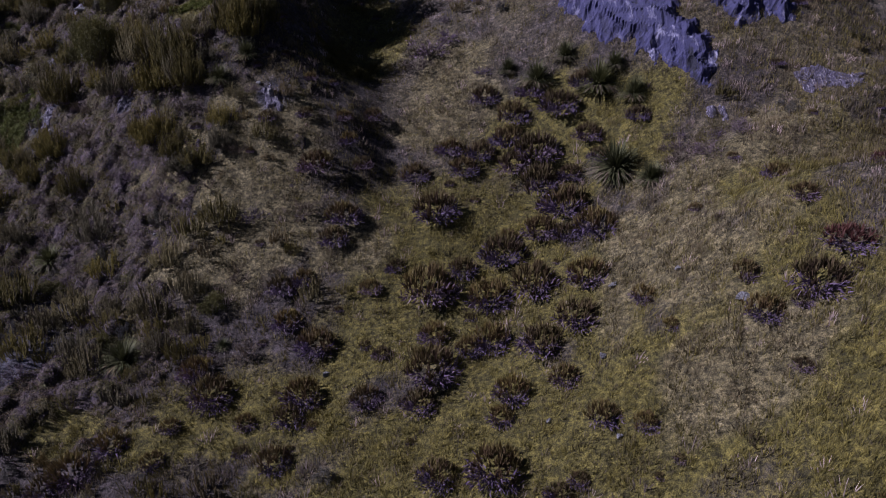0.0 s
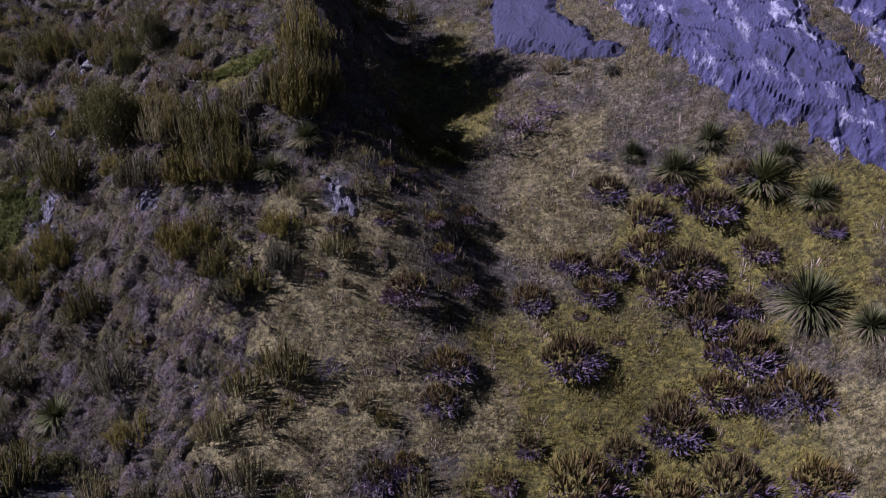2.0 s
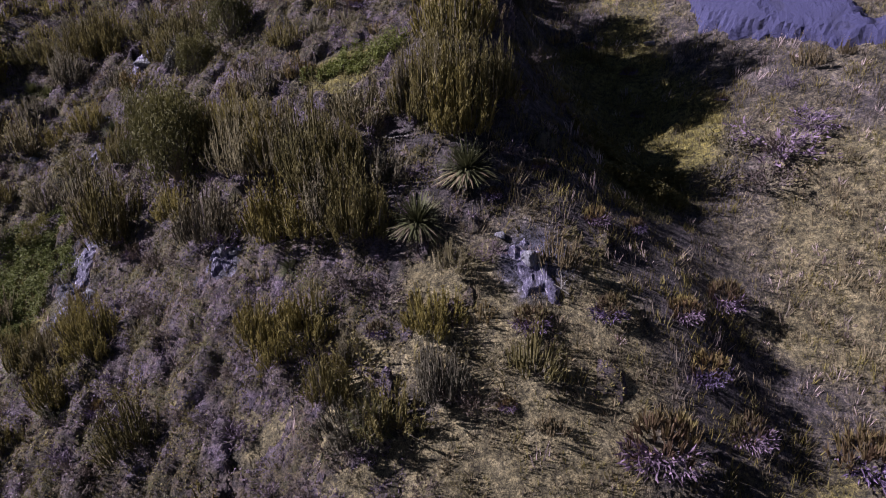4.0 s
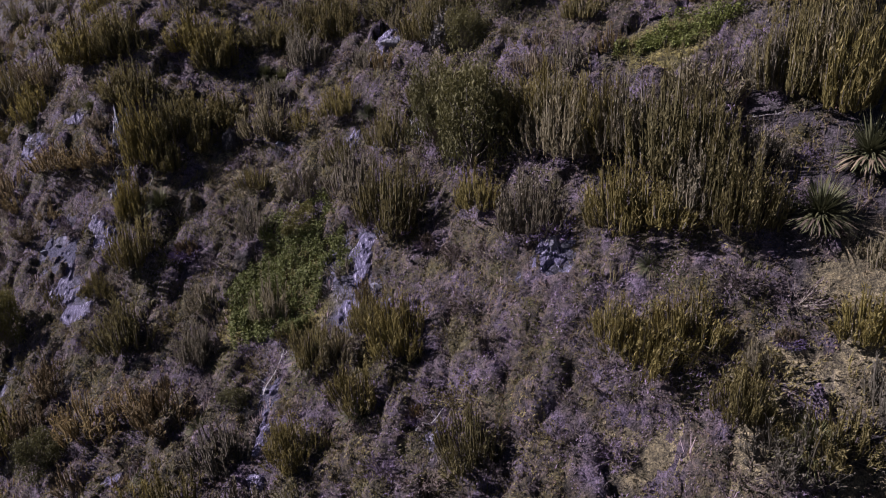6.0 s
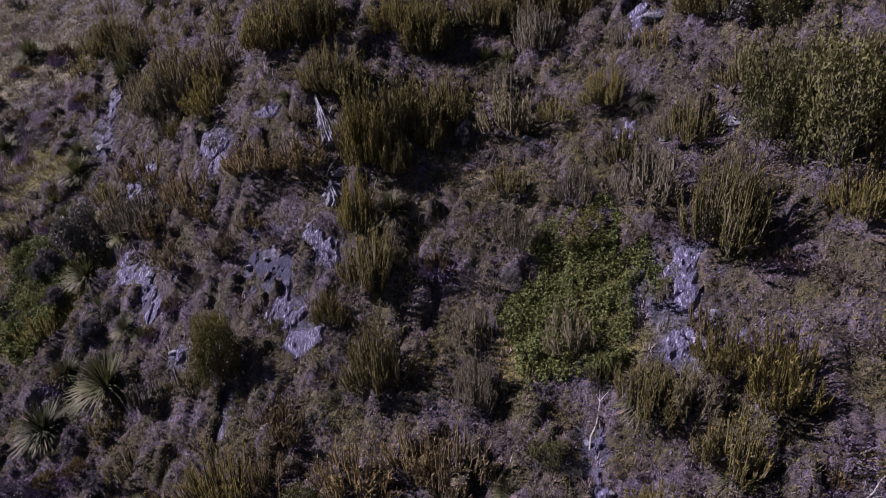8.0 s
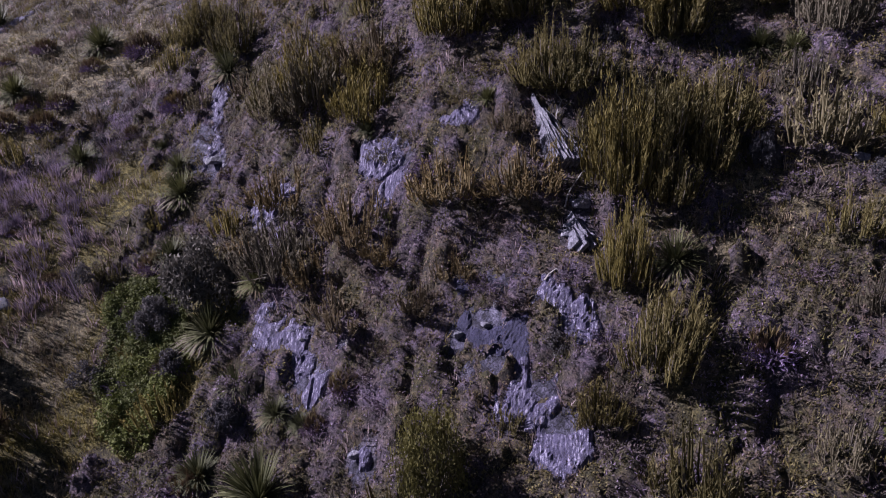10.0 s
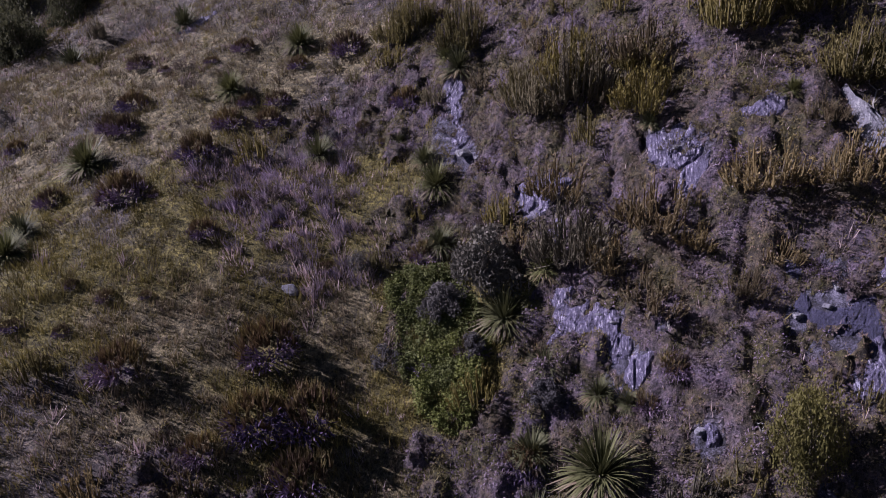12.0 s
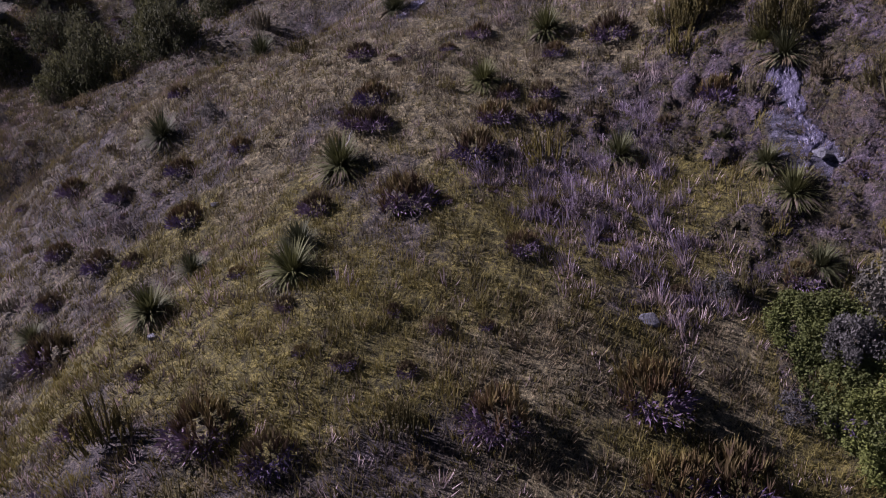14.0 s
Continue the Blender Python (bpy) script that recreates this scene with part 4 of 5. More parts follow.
plant_flax([
    (-37.0, 50.9, 1.9), (-34.2, 57.0, 1.4), (-33.3, 56.8, 1.3), (-26.5, 42.8, 1.4), (-28.6, 44.8, 1.9), (-28.3, 53.2, 1.2), (-27.1, 54.0, 1.1), (-22.9, 37.0, 2.3),
    (-15.5, 29.0, 2.5), (-14.7, 39.2, 1.8), (-17.9, 43.6, 1.1), (-13.8, 43.4, 2.1), (-12.3, 44.7, 2.3), (5.8, 43.7, 2.8), (4.2, 45.5, 1.8), (9.3, 36.1, 3.4),
    (9.2, 41.5, 3.2), (7.6, 44.4, 2.1), (10.6, 34.0, 2.0), (10.9, 39.9, 2.3), (10.2, 42.1, 1.9),
])
plant_bromeliad([
    (-83.0, 56.0, 1.2), (-85.1, 59.7, 1.4), (-78.8, 50.3, 2.0), (-81.5, 53.4, 1.1), (-80.0, 54.9, 1.4), (-81.6, 58.7, 1.3), (-78.7, 59.4, 1.3), (-81.8, 64.9, 1.2),
    (-74.2, 46.4, 1.0), (-78.0, 54.5, 0.9), (-76.5, 56.2, 1.6), (-75.7, 59.8, 1.1), (-73.1, 48.0, 0.7), (-70.2, 55.0, 1.3), (-70.4, 60.1, 1.4), (-70.2, 61.8, 1.7),
    (-72.0, 65.6, 1.4), (-67.4, 45.2, 1.4), (-69.6, 45.8, 1.9), (-69.1, 50.0, 0.7), (-66.8, 55.2, 2.1), (-69.5, 59.7, 1.6), (-66.4, 66.6, 1.3), (-62.4, 47.5, 1.8),
    (-64.9, 48.3, 0.6), (-64.4, 50.0, 0.7), (-65.8, 50.2, 0.6), (-62.6, 53.7, 1.2), (-62.1, 55.8, 1.1), (-64.9, 58.1, 1.9),
])
plant_bromeliad([
    (-64.6, 60.6, 1.6), (-62.8, 61.0, 1.4), (-64.4, 62.2, 1.0), (-62.9, 62.5, 1.3), (-62.7, 65.0, 1.1), (-59.0, 45.8, 1.3), (-58.0, 47.3, 2.0), (-58.6, 49.8, 2.1),
    (-58.1, 60.5, 0.9), (-60.4, 66.0, 1.9), (-56.2, 46.1, 2.1), (-56.7, 48.0, 2.3), (-54.2, 54.6, 1.2), (-56.3, 61.4, 1.5), (-52.0, 51.2, 1.3), (-48.6, 44.7, 1.3),
    (-47.6, 45.1, 1.3), (-50.0, 48.0, 1.5), (-46.5, 49.3, 1.0), (-45.7, 49.9, 1.2), (-42.5, 53.0, 0.8), (-38.5, 46.6, 0.9), (-35.1, 49.2, 1.5), (-24.5, 42.3, 0.9),
    (-25.6, 45.5, 0.9), (-24.8, 47.0, 0.9), (-16.0, 22.1, 1.6), (-15.2, 22.8, 2.1), (-14.1, 24.1, 1.7), (-14.8, 41.2, 0.8),
])
plant_bromeliad([
    (-12.0, 23.1, 1.2), (-11.8, 24.8, 1.0), (-10.3, 26.3, 2.3), (-11.5, 27.7, 1.8), (-11.1, 39.0, 0.6), (-10.4, 40.8, 1.2), (-11.5, 44.1, 0.7), (-10.0, 45.4, 0.7),
    (-6.8, 22.6, 1.6), (-8.5, 24.7, 1.1), (-6.6, 24.7, 1.5), (-6.2, 25.8, 2.0), (-7.6, 29.9, 1.7), (-8.2, 31.8, 1.7), (-7.1, 32.2, 1.4), (-7.2, 38.3, 2.3),
    (-8.2, 41.2, 1.2), (-6.0, 41.8, 1.2), (-8.3, 44.2, 1.0), (-7.0, 44.6, 0.8), (-3.3, 25.1, 1.6), (-2.8, 27.4, 1.0), (-6.0, 28.5, 2.1), (-3.6, 31.2, 1.3),
    (-2.4, 32.4, 1.2), (-5.8, 34.3, 1.8), (-5.4, 35.5, 2.2), (-4.7, 39.3, 1.4), (-5.6, 40.4, 1.4), (-4.4, 43.3, 1.5),
])
plant_bromeliad([
    (1.9, 20.2, 2.3), (-0.2, 20.6, 1.7), (-1.0, 24.3, 1.7), (-0.5, 25.8, 2.7), (1.2, 26.8, 1.5), (-0.4, 28.0, 1.6), (-0.7, 30.7, 3.1), (1.0, 31.9, 1.7),
    (-0.4, 35.7, 2.8), (1.2, 39.1, 2.0), (-1.6, 39.1, 2.0), (0.4, 40.8, 1.9), (4.0, 18.7, 1.2), (4.7, 19.0, 0.9), (5.9, 21.0, 1.5), (2.3, 22.6, 1.3),
    (2.8, 23.6, 1.7), (4.9, 23.6, 1.4), (4.2, 25.7, 2.2), (5.8, 26.4, 2.2), (2.2, 27.1, 2.0), (2.3, 29.9, 2.4), (4.4, 29.9, 2.7), (3.1, 32.7, 2.6),
    (3.4, 33.7, 1.5), (5.1, 33.7, 2.1), (5.5, 37.0, 2.8), (4.1, 38.6, 2.3), (5.4, 39.1, 2.9), (2.2, 40.2, 2.0),
])
plant_bromeliad([
    (3.9, 40.6, 2.4), (4.3, 42.1, 2.4), (5.4, 43.0, 2.0), (2.7, 44.2, 2.1), (7.1, 20.0, 1.1), (8.8, 23.5, 0.8), (8.4, 25.9, 1.3), (6.7, 29.0, 2.3),
    (7.8, 32.6, 2.6), (6.4, 33.0, 1.7), (6.5, 35.1, 3.0), (7.1, 37.1, 1.6), (8.7, 37.4, 1.5), (8.3, 39.0, 1.9), (7.0, 41.4, 2.7), (8.5, 42.1, 2.1),
    (12.5, 21.5, 1.0), (11.4, 21.8, 1.6), (13.2, 21.9, 2.2), (11.6, 24.1, 1.3), (11.6, 30.0, 0.8), (10.9, 38.5, 1.6), (14.4, 26.3, 1.3), (14.8, 29.6, 1.4),
])
plant_red([
    (14.7, 23.1, 2.2), (17.8, 26.9, 1.4),
])
plant_heath([
    (-58.0, 59.9, 2.2), (-54.0, 58.9, 1.8), (-51.3, 58.0, 1.5), (-47.3, 48.9, 1.4), (-47.4, 54.1, 1.6), (-49.4, 54.4, 1.0), (-47.4, 57.0, 1.4), (-49.2, 57.9, 1.4),
    (-44.4, 49.2, 1.2), (-45.2, 50.0, 1.4), (-43.5, 50.3, 1.4), (-44.5, 50.7, 1.8), (-44.9, 51.7, 1.5), (-45.7, 52.4, 1.4), (-43.0, 53.5, 1.5), (-45.5, 54.8, 1.6),
    (-44.5, 54.9, 1.4), (-43.1, 55.7, 2.0), (-42.1, 55.8, 1.4), (-41.4, 46.2, 1.7), (-39.5, 47.3, 1.2), (-38.4, 47.7, 1.5), (-39.2, 48.8, 1.3), (-38.7, 49.7, 1.1),
    (-41.1, 50.6, 1.6), (-39.6, 50.9, 1.3), (-41.9, 51.1, 1.2), (-41.7, 52.6, 1.8), (-34.8, 42.6, 1.6), (-37.1, 48.0, 1.2),
])
plant_heath([
    (-32.1, 44.4, 1.4), (-30.7, 44.9, 1.3), (-33.5, 46.2, 1.5), (-31.5, 51.9, 1.3), (-33.7, 52.3, 1.7), (-31.2, 55.8, 1.5), (-26.2, 41.1, 2.0), (-29.2, 42.6, 1.0),
    (-27.6, 42.9, 1.1), (-27.7, 44.4, 2.2), (-26.3, 49.0, 3.6), (-24.0, 37.5, 2.7), (-23.8, 39.3, 2.4), (-24.2, 41.3, 3.5), (-25.8, 42.1, 1.4), (-23.3, 43.1, 3.3),
    (-23.3, 45.3, 3.0), (-24.5, 46.7, 1.7), (-20.5, 35.6, 1.9), (-18.5, 37.3, 1.8), (-21.7, 39.8, 2.9), (-19.1, 40.9, 2.8), (-20.6, 41.4, 2.0), (-19.0, 41.9, 1.2),
    (-21.2, 42.7, 1.8), (-20.1, 43.3, 1.8), (-21.5, 44.3, 1.0), (-21.9, 46.3, 1.5), (-20.5, 47.1, 1.1), (-21.4, 47.5, 1.7),
])
plant_heath([
    (-19.2, 48.1, 1.1), (-16.0, 34.7, 2.1), (-14.8, 36.4, 1.7), (-17.3, 37.2, 1.9), (-14.8, 37.7, 1.8), (-15.9, 38.5, 2.3), (-17.6, 38.7, 1.6), (-17.4, 40.8, 1.2),
    (-15.5, 41.5, 3.8), (-11.0, 28.0, 1.9), (-13.2, 37.6, 1.3), (-12.0, 39.6, 2.3), (-11.5, 42.5, 1.4), (-13.5, 43.0, 0.9), (-9.9, 44.1, 1.3), (-2.1, 49.0, 4.3),
    (12.8, 34.2, 3.2), (12.2, 35.9, 1.8), (14.6, 34.8, 2.6),
])



# ---- rock faces ----
def ragged_edge(x, y, corners):
    """Distance inside (+) or outside (-) a plan outline."""
    px, py = np.array([c[0] for c in corners]), np.array([c[1] for c in corners])
    best, inside = np.full(x.shape, 1e9), np.zeros(x.shape, bool)
    for i in range(len(px)):
        ax, ay, bx, by = px[i - 1], py[i - 1], px[i], py[i]
        t = np.clip(((x - ax) * (bx - ax) + (y - ay) * (by - ay)) / ((bx - ax) ** 2 + (by - ay) ** 2), 0, 1)
        best = np.minimum(best, np.hypot(x - ax - t * (bx - ax), y - ay - t * (by - ay)))
        inside ^= ((ay > y) != (by > y)) & (x < (bx - ax) * (y - ay) / (by - ay + 1e-9) + ax)
    return np.where(inside, best, -best)


def facets(u, v, long, wide, step, seed):
    """Heights of flat tilted plates, each some long by wide metres."""
    u, v = u / long, v / wide
    iu, iv = np.floor(u), np.floor(v)
    best, out = np.full(u.shape, 1e9), np.zeros(u.shape)
    for a in (-1, 0, 1):
        for b in (-1, 0, 1):
            cu, cv = iu + a, iv + b
            du = u - cu - 0.5 - 0.45 * lattice(cu, cv, seed)
            dv = v - cv - 0.5 - 0.45 * lattice(cu, cv, seed + 1)
            r = du * du + dv * dv
            h = step * (lattice(cu, cv, seed + 2) + 1.1 * du * lattice(cu, cv, seed + 3) + dv * (0.8 + 0.9 * lattice(cu, cv, seed + 4)))
            out = np.where(r < best, h, out)
            best = np.minimum(best, r)
    return out


def rock_face(corners, mat, label, lift=0.5, rough=0.5, step=0.16, seed=1, grain=1.0):
    """A rock wall standing proud of the slope within a plan outline, broken into slabs and ledges."""
    ROCK_PLANS.append(corners)
    xs = np.arange(min(c[0] for c in corners) - 1, max(c[0] for c in corners) + 1, step)
    ys = np.arange(min(c[1] for c in corners) - 1, max(c[1] for c in corners) + 1, step)
    X, Y = np.meshgrid(xs, ys)
    x, y = X.ravel(), Y.ravel()
    d = ragged_edge(x, y, corners) + 0.3 * lumps(x, y, 1.1, seed) + 0.28 * lumps(x, y, 0.42, seed + 1) + 0.14 * lumps(x, y, 0.17, seed + 6)
    z = height(x, y)
    along, across = x * 0.61 - y * 0.79, x * 0.79 + y * 0.61
    bend = across + 0.35 * lumps(x, y, 3.0, seed + 2)
    out = np.clip(d * 0.8, -0.35, lift) + rough * (facets(along, bend, 2.6 * grain, 0.95 * grain, 0.2 * grain ** 0.6, seed + 3) + facets(along, bend, 0.9 * grain, 0.34 * grain, 0.09 * grain ** 0.6, seed + 4) + 0.03 * lumps(x, y, 0.25, seed + 5)) * np.clip(d * 0.8, 0, 1)
    gx, gy = (height(x + 0.3, y) - height(x - 0.3, y)) / 0.6, (height(x, y + 0.3) - height(x, y - 0.3)) / 0.6
    n = unit(np.stack([-gx, -gy, np.ones_like(x)], 1))
    v = np.stack([x, y, z], 1) + n * out[:, None]
    nx = len(xs)
    i = (np.arange(len(ys) - 1)[:, None] * nx + np.arange(nx - 1)).ravel()
    q = np.stack([i, i + 1, i + nx + 1, i + nx], 1)
    q = q[(d[q] > -0.3).any(1)]
    used, q = np.unique(q, return_inverse=True)
    return tagged(new("rock_face", solid_mesh("rock_face", v[used], q.reshape(-1, 4), mat)), label, "rock face", kind="structure")


rock_face([(4.6, 60.0), (5.8, 53.5), (6.8, 50.6), (8.2, 47.0), (9.6, 44.4), (11.3, 42.2), (13.2, 40.2), (13.9, 38.4), (14.7, 38.2), (15.3, 39.8), (14.5, 42.5), (13.6, 46.0), (13.4, 50.0), (12.5, 62.0)],
          ROCK, "blue-grey schist cliff with pale streaks and ledges", 0.6, 0.75, 0.13, 41, 1.7)
rock_face([(-2.0, 63.0), (-1.9, 57.2), (0.2, 55.0), (4.6, 51.4), (5.2, 52.0), (3.3, 55.4), (1.6, 60.5), (1.2, 63.0)], FACE, "smooth blue-grey rock slab above the turf", 0.45, 0.12, 0.2, 51)
rock_face([(15.1, 44.5), (16.6, 41.0), (17.4, 40.8), (18.2, 41.8), (19.2, 41.0), (20.2, 41.0), (20.6, 44.0), (17.5, 50.0), (14.9, 50.5)], ROCK, "blue-grey schist wall beyond the turf strip", 0.6, 0.75, 0.16, 61, 1.7)
rock_face([(18.8, 38.1), (18.9, 36.8), (21.0, 36.4), (22.7, 37.3), (21.1, 38.0)], OUTCROP, "grey rock outcrop low in the turf", 0.1, 1.5, 0.06, 71, 0.26)
rock_face([(14.1, 36.9), (14.9, 35.7), (15.6, 36.3), (15.0, 37.1)], OUTCROP, "small grey rock outcrop at the cliff's foot", 0.35, 0.9, 0.06, 72, 0.4)
rock_face([(-43.0, 51.8), (-42.6, 51.7), (-42.2, 50.9), (-41.7, 50.4), (-41.1, 50.3), (-40.6, 49.9), (-40.9, 49.6), (-41.6, 49.7), (-42.3, 49.9), (-42.6, 50.5)], SCREE, "bare strip of broken blue-grey rock in the heath", 0.06, 0.9, 0.06, 73, 0.25)
rock_face([(-41.4, 49.3), (-40.7, 49.3), (-40.1, 48.7), (-40.5, 48.5), (-41.3, 48.7)], OUTCROP, "fissured pale rock step below the bare strip", 0.1, 1.5, 0.06, 81, 0.26)
rock_face([(-40.6, 48.7), (-40.1, 48.6), (-39.8, 48.0), (-39.6, 47.4), (-40.2, 47.5)], OUTCROP, "fissured pale rock rib below the bare strip", 0.1, 1.5, 0.06, 82, 0.26)
rock_face([(-40.1, 50.7), (-39.2, 50.5), (-38.8, 49.6), (-39.6, 49.9)], OUTCROP, "fissured grey rock step in the heath", 0.1, 1.5, 0.06, 83, 0.26)
rock_face([(-45.3, 48.8), (-44.6, 48.6), (-44.2, 48.1), (-45.0, 48.0)], OUTCROP, "small pale rock step in the heath", 0.1, 1.5, 0.06, 84, 0.26)
rock_face([(-43.9, 54.9), (-43.0, 55.2), (-42.2, 55.0), (-42.6, 54.5), (-43.6, 54.5)], OUTCROP, "small fissured rock step among the shrubs", 0.1, 1.5, 0.06, 85, 0.26)
rock_face([(-49.4, 52.4), (-48.2, 52.0), (-47.2, 51.2), (-46.3, 50.3), (-46.8, 49.8), (-48.0, 50.8), (-49.3, 51.6)], OUTCROP, "fissured blue-grey rock outcrop beside the flax", 0.1, 1.5, 0.06, 74, 0.26)
rock_face([(-46.5, 55.9), (-45.6, 55.4), (-44.9, 54.4), (-45.6, 54.2), (-46.3, 54.9)], OUTCROP, "fissured grey rock outcrop in the heath", 0.1, 1.5, 0.06, 75, 0.26)
rock_face([(-51.5, 56.7), (-50.2, 56.2), (-49.6, 55.4), (-50.6, 55.2)], OUTCROP, "fissured grey rock outcrop above the grey bush", 0.1, 1.5, 0.06, 76, 0.26)
rock_face([(-54.6, 61.9), (-54.0, 61.7), (-53.4, 60.0), (-53.1, 58.4), (-53.6, 58.2), (-54.2, 60.0)], OUTCROP, "long pale rock rib down the slope", 0.1, 1.5, 0.06, 77, 0.26)
rock_face([(-71.8, 68.9), (-70.8, 69.0), (-69.5, 70.1), (-69.9, 70.5), (-71.4, 69.4)], OUTCROP, "pale grey rock rib below the ridge", 0.1, 1.5, 0.06, 78, 0.26)
rock_face([(-47.9, 51.8), (-47.0, 51.6), (-47.0, 50.4), (-47.6, 50.5)], OUTCROP, "fissured grey rock beside the heath bushes", 0.1, 1.5, 0.06, 79, 0.26)


def rubble(x, y, long, wide, turn, label, seed, mat=OUTCROP):
    """A small patch of bare broken rock; turn: degrees from +x of its long side."""
    a = radians(turn)
    rng = random.Random(seed)
    ring = []
    for k in range(9):
        b = 2 * math.pi * k / 9
        r = rng.uniform(0.75, 1.15)
        u, w = r * long / 2 * math.cos(b), r * wide / 2 * math.sin(b)
        ring.append((x + u * math.cos(a) - w * math.sin(a), y + u * math.sin(a) + w * math.cos(a)))
    rock_face(ring, mat, label, 0.12, 1.4, 0.06, seed, 0.26)


for k, (x, y, long, wide, turn) in enumerate((
        (-27.3, 47.8, 2.3, 1.1, 100), (-20.6, 44.7, 0.9, 0.7, 30), (-29.8, 43.4, 2.0, 0.6, 95), (-26.3, 45.6, 1.1, 0.6, 10), (-28.2, 56.8, 2.2, 1.0, 80), (-26.0, 51.5, 1.4, 0.5, 110),
        (-28.9, 52.6, 0.8, 0.5, 60), (-35.3, 42.0, 1.2, 0.5, 0), (-29.5, 41.5, 0.9, 0.7, 30), (-39.4, 47.7, 1.0, 0.8, 60), (-45.0, 54.0, 1.2, 0.7, 20), (-50.0, 55.8, 2.4, 1.0, -20),
        (-49.4, 54.5, 1.0, 0.6, 100), (-27.6, 46.1, 0.9, 0.6, 40))):
    rubble(x, y, long, wide, turn, "patch of broken violet-grey rock among the heath", 700 + 9 * k)
rubble(-10.4, 42.1, 2.1, 0.55, -52, "slanting pale rock ledge on the knoll", 850)


# ---- boulders and slabs ----
def boulder(x, y, long, wide, high, turn, label, mat=None, tilt=0.0, seed=0):
    """An angular block: the hull of scattered points, bedded in the ground."""
    CLEAR.append((x, y, 0.25 * max(long, wide)))
    rng = random.Random(seed or int(x * 37 + y * 91))
    bm = bmesh.new()
    for _ in range(13):
        p = Vector((rng.gauss(0, 1), rng.gauss(0, 1), rng.gauss(0, 1))).normalized()
        k = max(abs(p.x), abs(p.y), abs(p.z)) ** 0.8
        long_, wide_, high_ = long * 0.72, wide * 0.72, high * 0.72
        bm.verts.new((p.x / k * long_ / 2, p.y / k * wide_ / 2, p.z / k * high_ / 2))
    hull = bmesh.ops.convex_hull(bm, input=bm.verts)
    bmesh.ops.delete(bm, geom=[g for g in hull["geom_interior"] if isinstance(g, bmesh.types.BMVert)], context="VERTS")
    bmesh.ops.bevel(bm, geom=list(bm.edges), offset=0.04 * min(long, wide, high), segments=1, affect="EDGES")
    me = bpy.data.meshes.new("boulder")
    bm.to_mesh(me)
    bm.free()
    me.materials.append(mat or PALE_ROCK)
    ob = new("boulder", me)
    ob.matrix_basis = Matrix.LocRotScale(ground_at(x, y, -high * 0.18), Euler((radians(tilt), 0, radians(turn))), None)
    return tagged(ob, label, "rock")


def slab_stack(x, y, turn, long, wide, count, label):
    """An outcrop of thin parallel slabs that lies along the slope, pointed uphill."""
    CLEAR.append((x, y, 0.3 * long))
    top = new("slab_outcrop")
    a = radians(turn)
    ux, uy = -math.sin(a), math.cos(a)
    g = float(height(x + ux, y + uy) - height(x - ux, y - uy)) / 2
    top.matrix_basis = Matrix.LocRotScale(ground_at(x, y, 0.05), Euler((math.atan(g), 0, a), "XYZ"), None)
    rng = random.Random(int(x * 13))
    for i in range(count):
        u = (i + 0.5) / count * 2 - 1
        n, size = 7, long * (1 - 0.45 * abs(u + 0.2)) * rng.uniform(0.8, 1.05)
        start = -long / 2 + rng.uniform(0.0, 0.25) + 0.2 * abs(u)
        w, h = wide / count * rng.uniform(0.35, 0.55), 0.42 * (1 - 0.5 * u * u) * rng.uniform(0.75, 1.1)
        bm = bmesh.new()
        rows = []
        for k in range(n):
            s = k / (n - 1)
            thin = (1 - 0.75 * s) * min(1.0, 0.6 + s * 4)
            cx, cy = u * wide / 2 * (1 - 0.55 * s) + rng.uniform(-0.015, 0.015), start + size * s
            z = h * (1 - 0.55 * s) + rng.uniform(-0.04, 0.04)
            rows.append([bm.verts.new((cx + q * w * thin + lean, cy + rng.uniform(-0.05, 0.05), zz)) for q, zz, lean in ((-1, -0.35, -0.1), (-0.8, z, 0), (0.7, z - 0.03, 0.02), (1, -0.35, -0.08))])
        for p, q in zip(rows, rows[1:]):
            for k in range(3):
                bm.faces.new((p[k], p[k + 1], q[k + 1], q[k]))
        bm.faces.new(rows[0][::-1])
        bm.faces.new(rows[-1])
        bmesh.ops.recalc_face_normals(bm, faces=bm.faces)
        me = bpy.data.meshes.new("slab")
        bm.to_mesh(me)
        bm.free()
        me.materials.append(PALE_ROCK)
        part("slab", me, top)
    return tagged(top, label, "rock")


slab_stack(-40.1, 53.9, 38, 2.5, 1.15, 12, "leaning outcrop of pale parallel rock slabs in the heath")
slab_stack(-39.3, 51.7, 38, 1.1, 0.8, 7, "low outcrop of pale rock slabs below the larger one")
PALE, GREY = "pale lichened stone lying in the turf", "grey angular boulder bedded in the slope"
for x, y, a, b, c, turn in ((-10.3, 42.3, 0.95, 0.75, 0.7, 30), (-11.3, 42.9, 0.5, 0.4, 0.35, 10), (-20.5, 44.9, 0.7, 0.5, 0.7, 20), (-39.5, 51.7, 1.1, 0.6, 0.4, -20),
                            (-39.3, 52.3, 0.9, 0.7, 0.4, 60), (-58.7, 52.2, 0.9, 0.7, 0.6, 10), (-26.6, 46.5, 0.7, 0.4, 0.4, -30), (-25.8, 51.2, 1.4, 0.5, 0.5, -50), (-27.9, 56.4, 1.5, 1.1, 0.5, 15),
                            (-4.1, 58.1, 0.8, 0.6, 0.5, 0), (-53.2, 58.2, 1.4, 0.8, 0.4, 40)):
    boulder(x, y, a, b, c, turn, GREY)
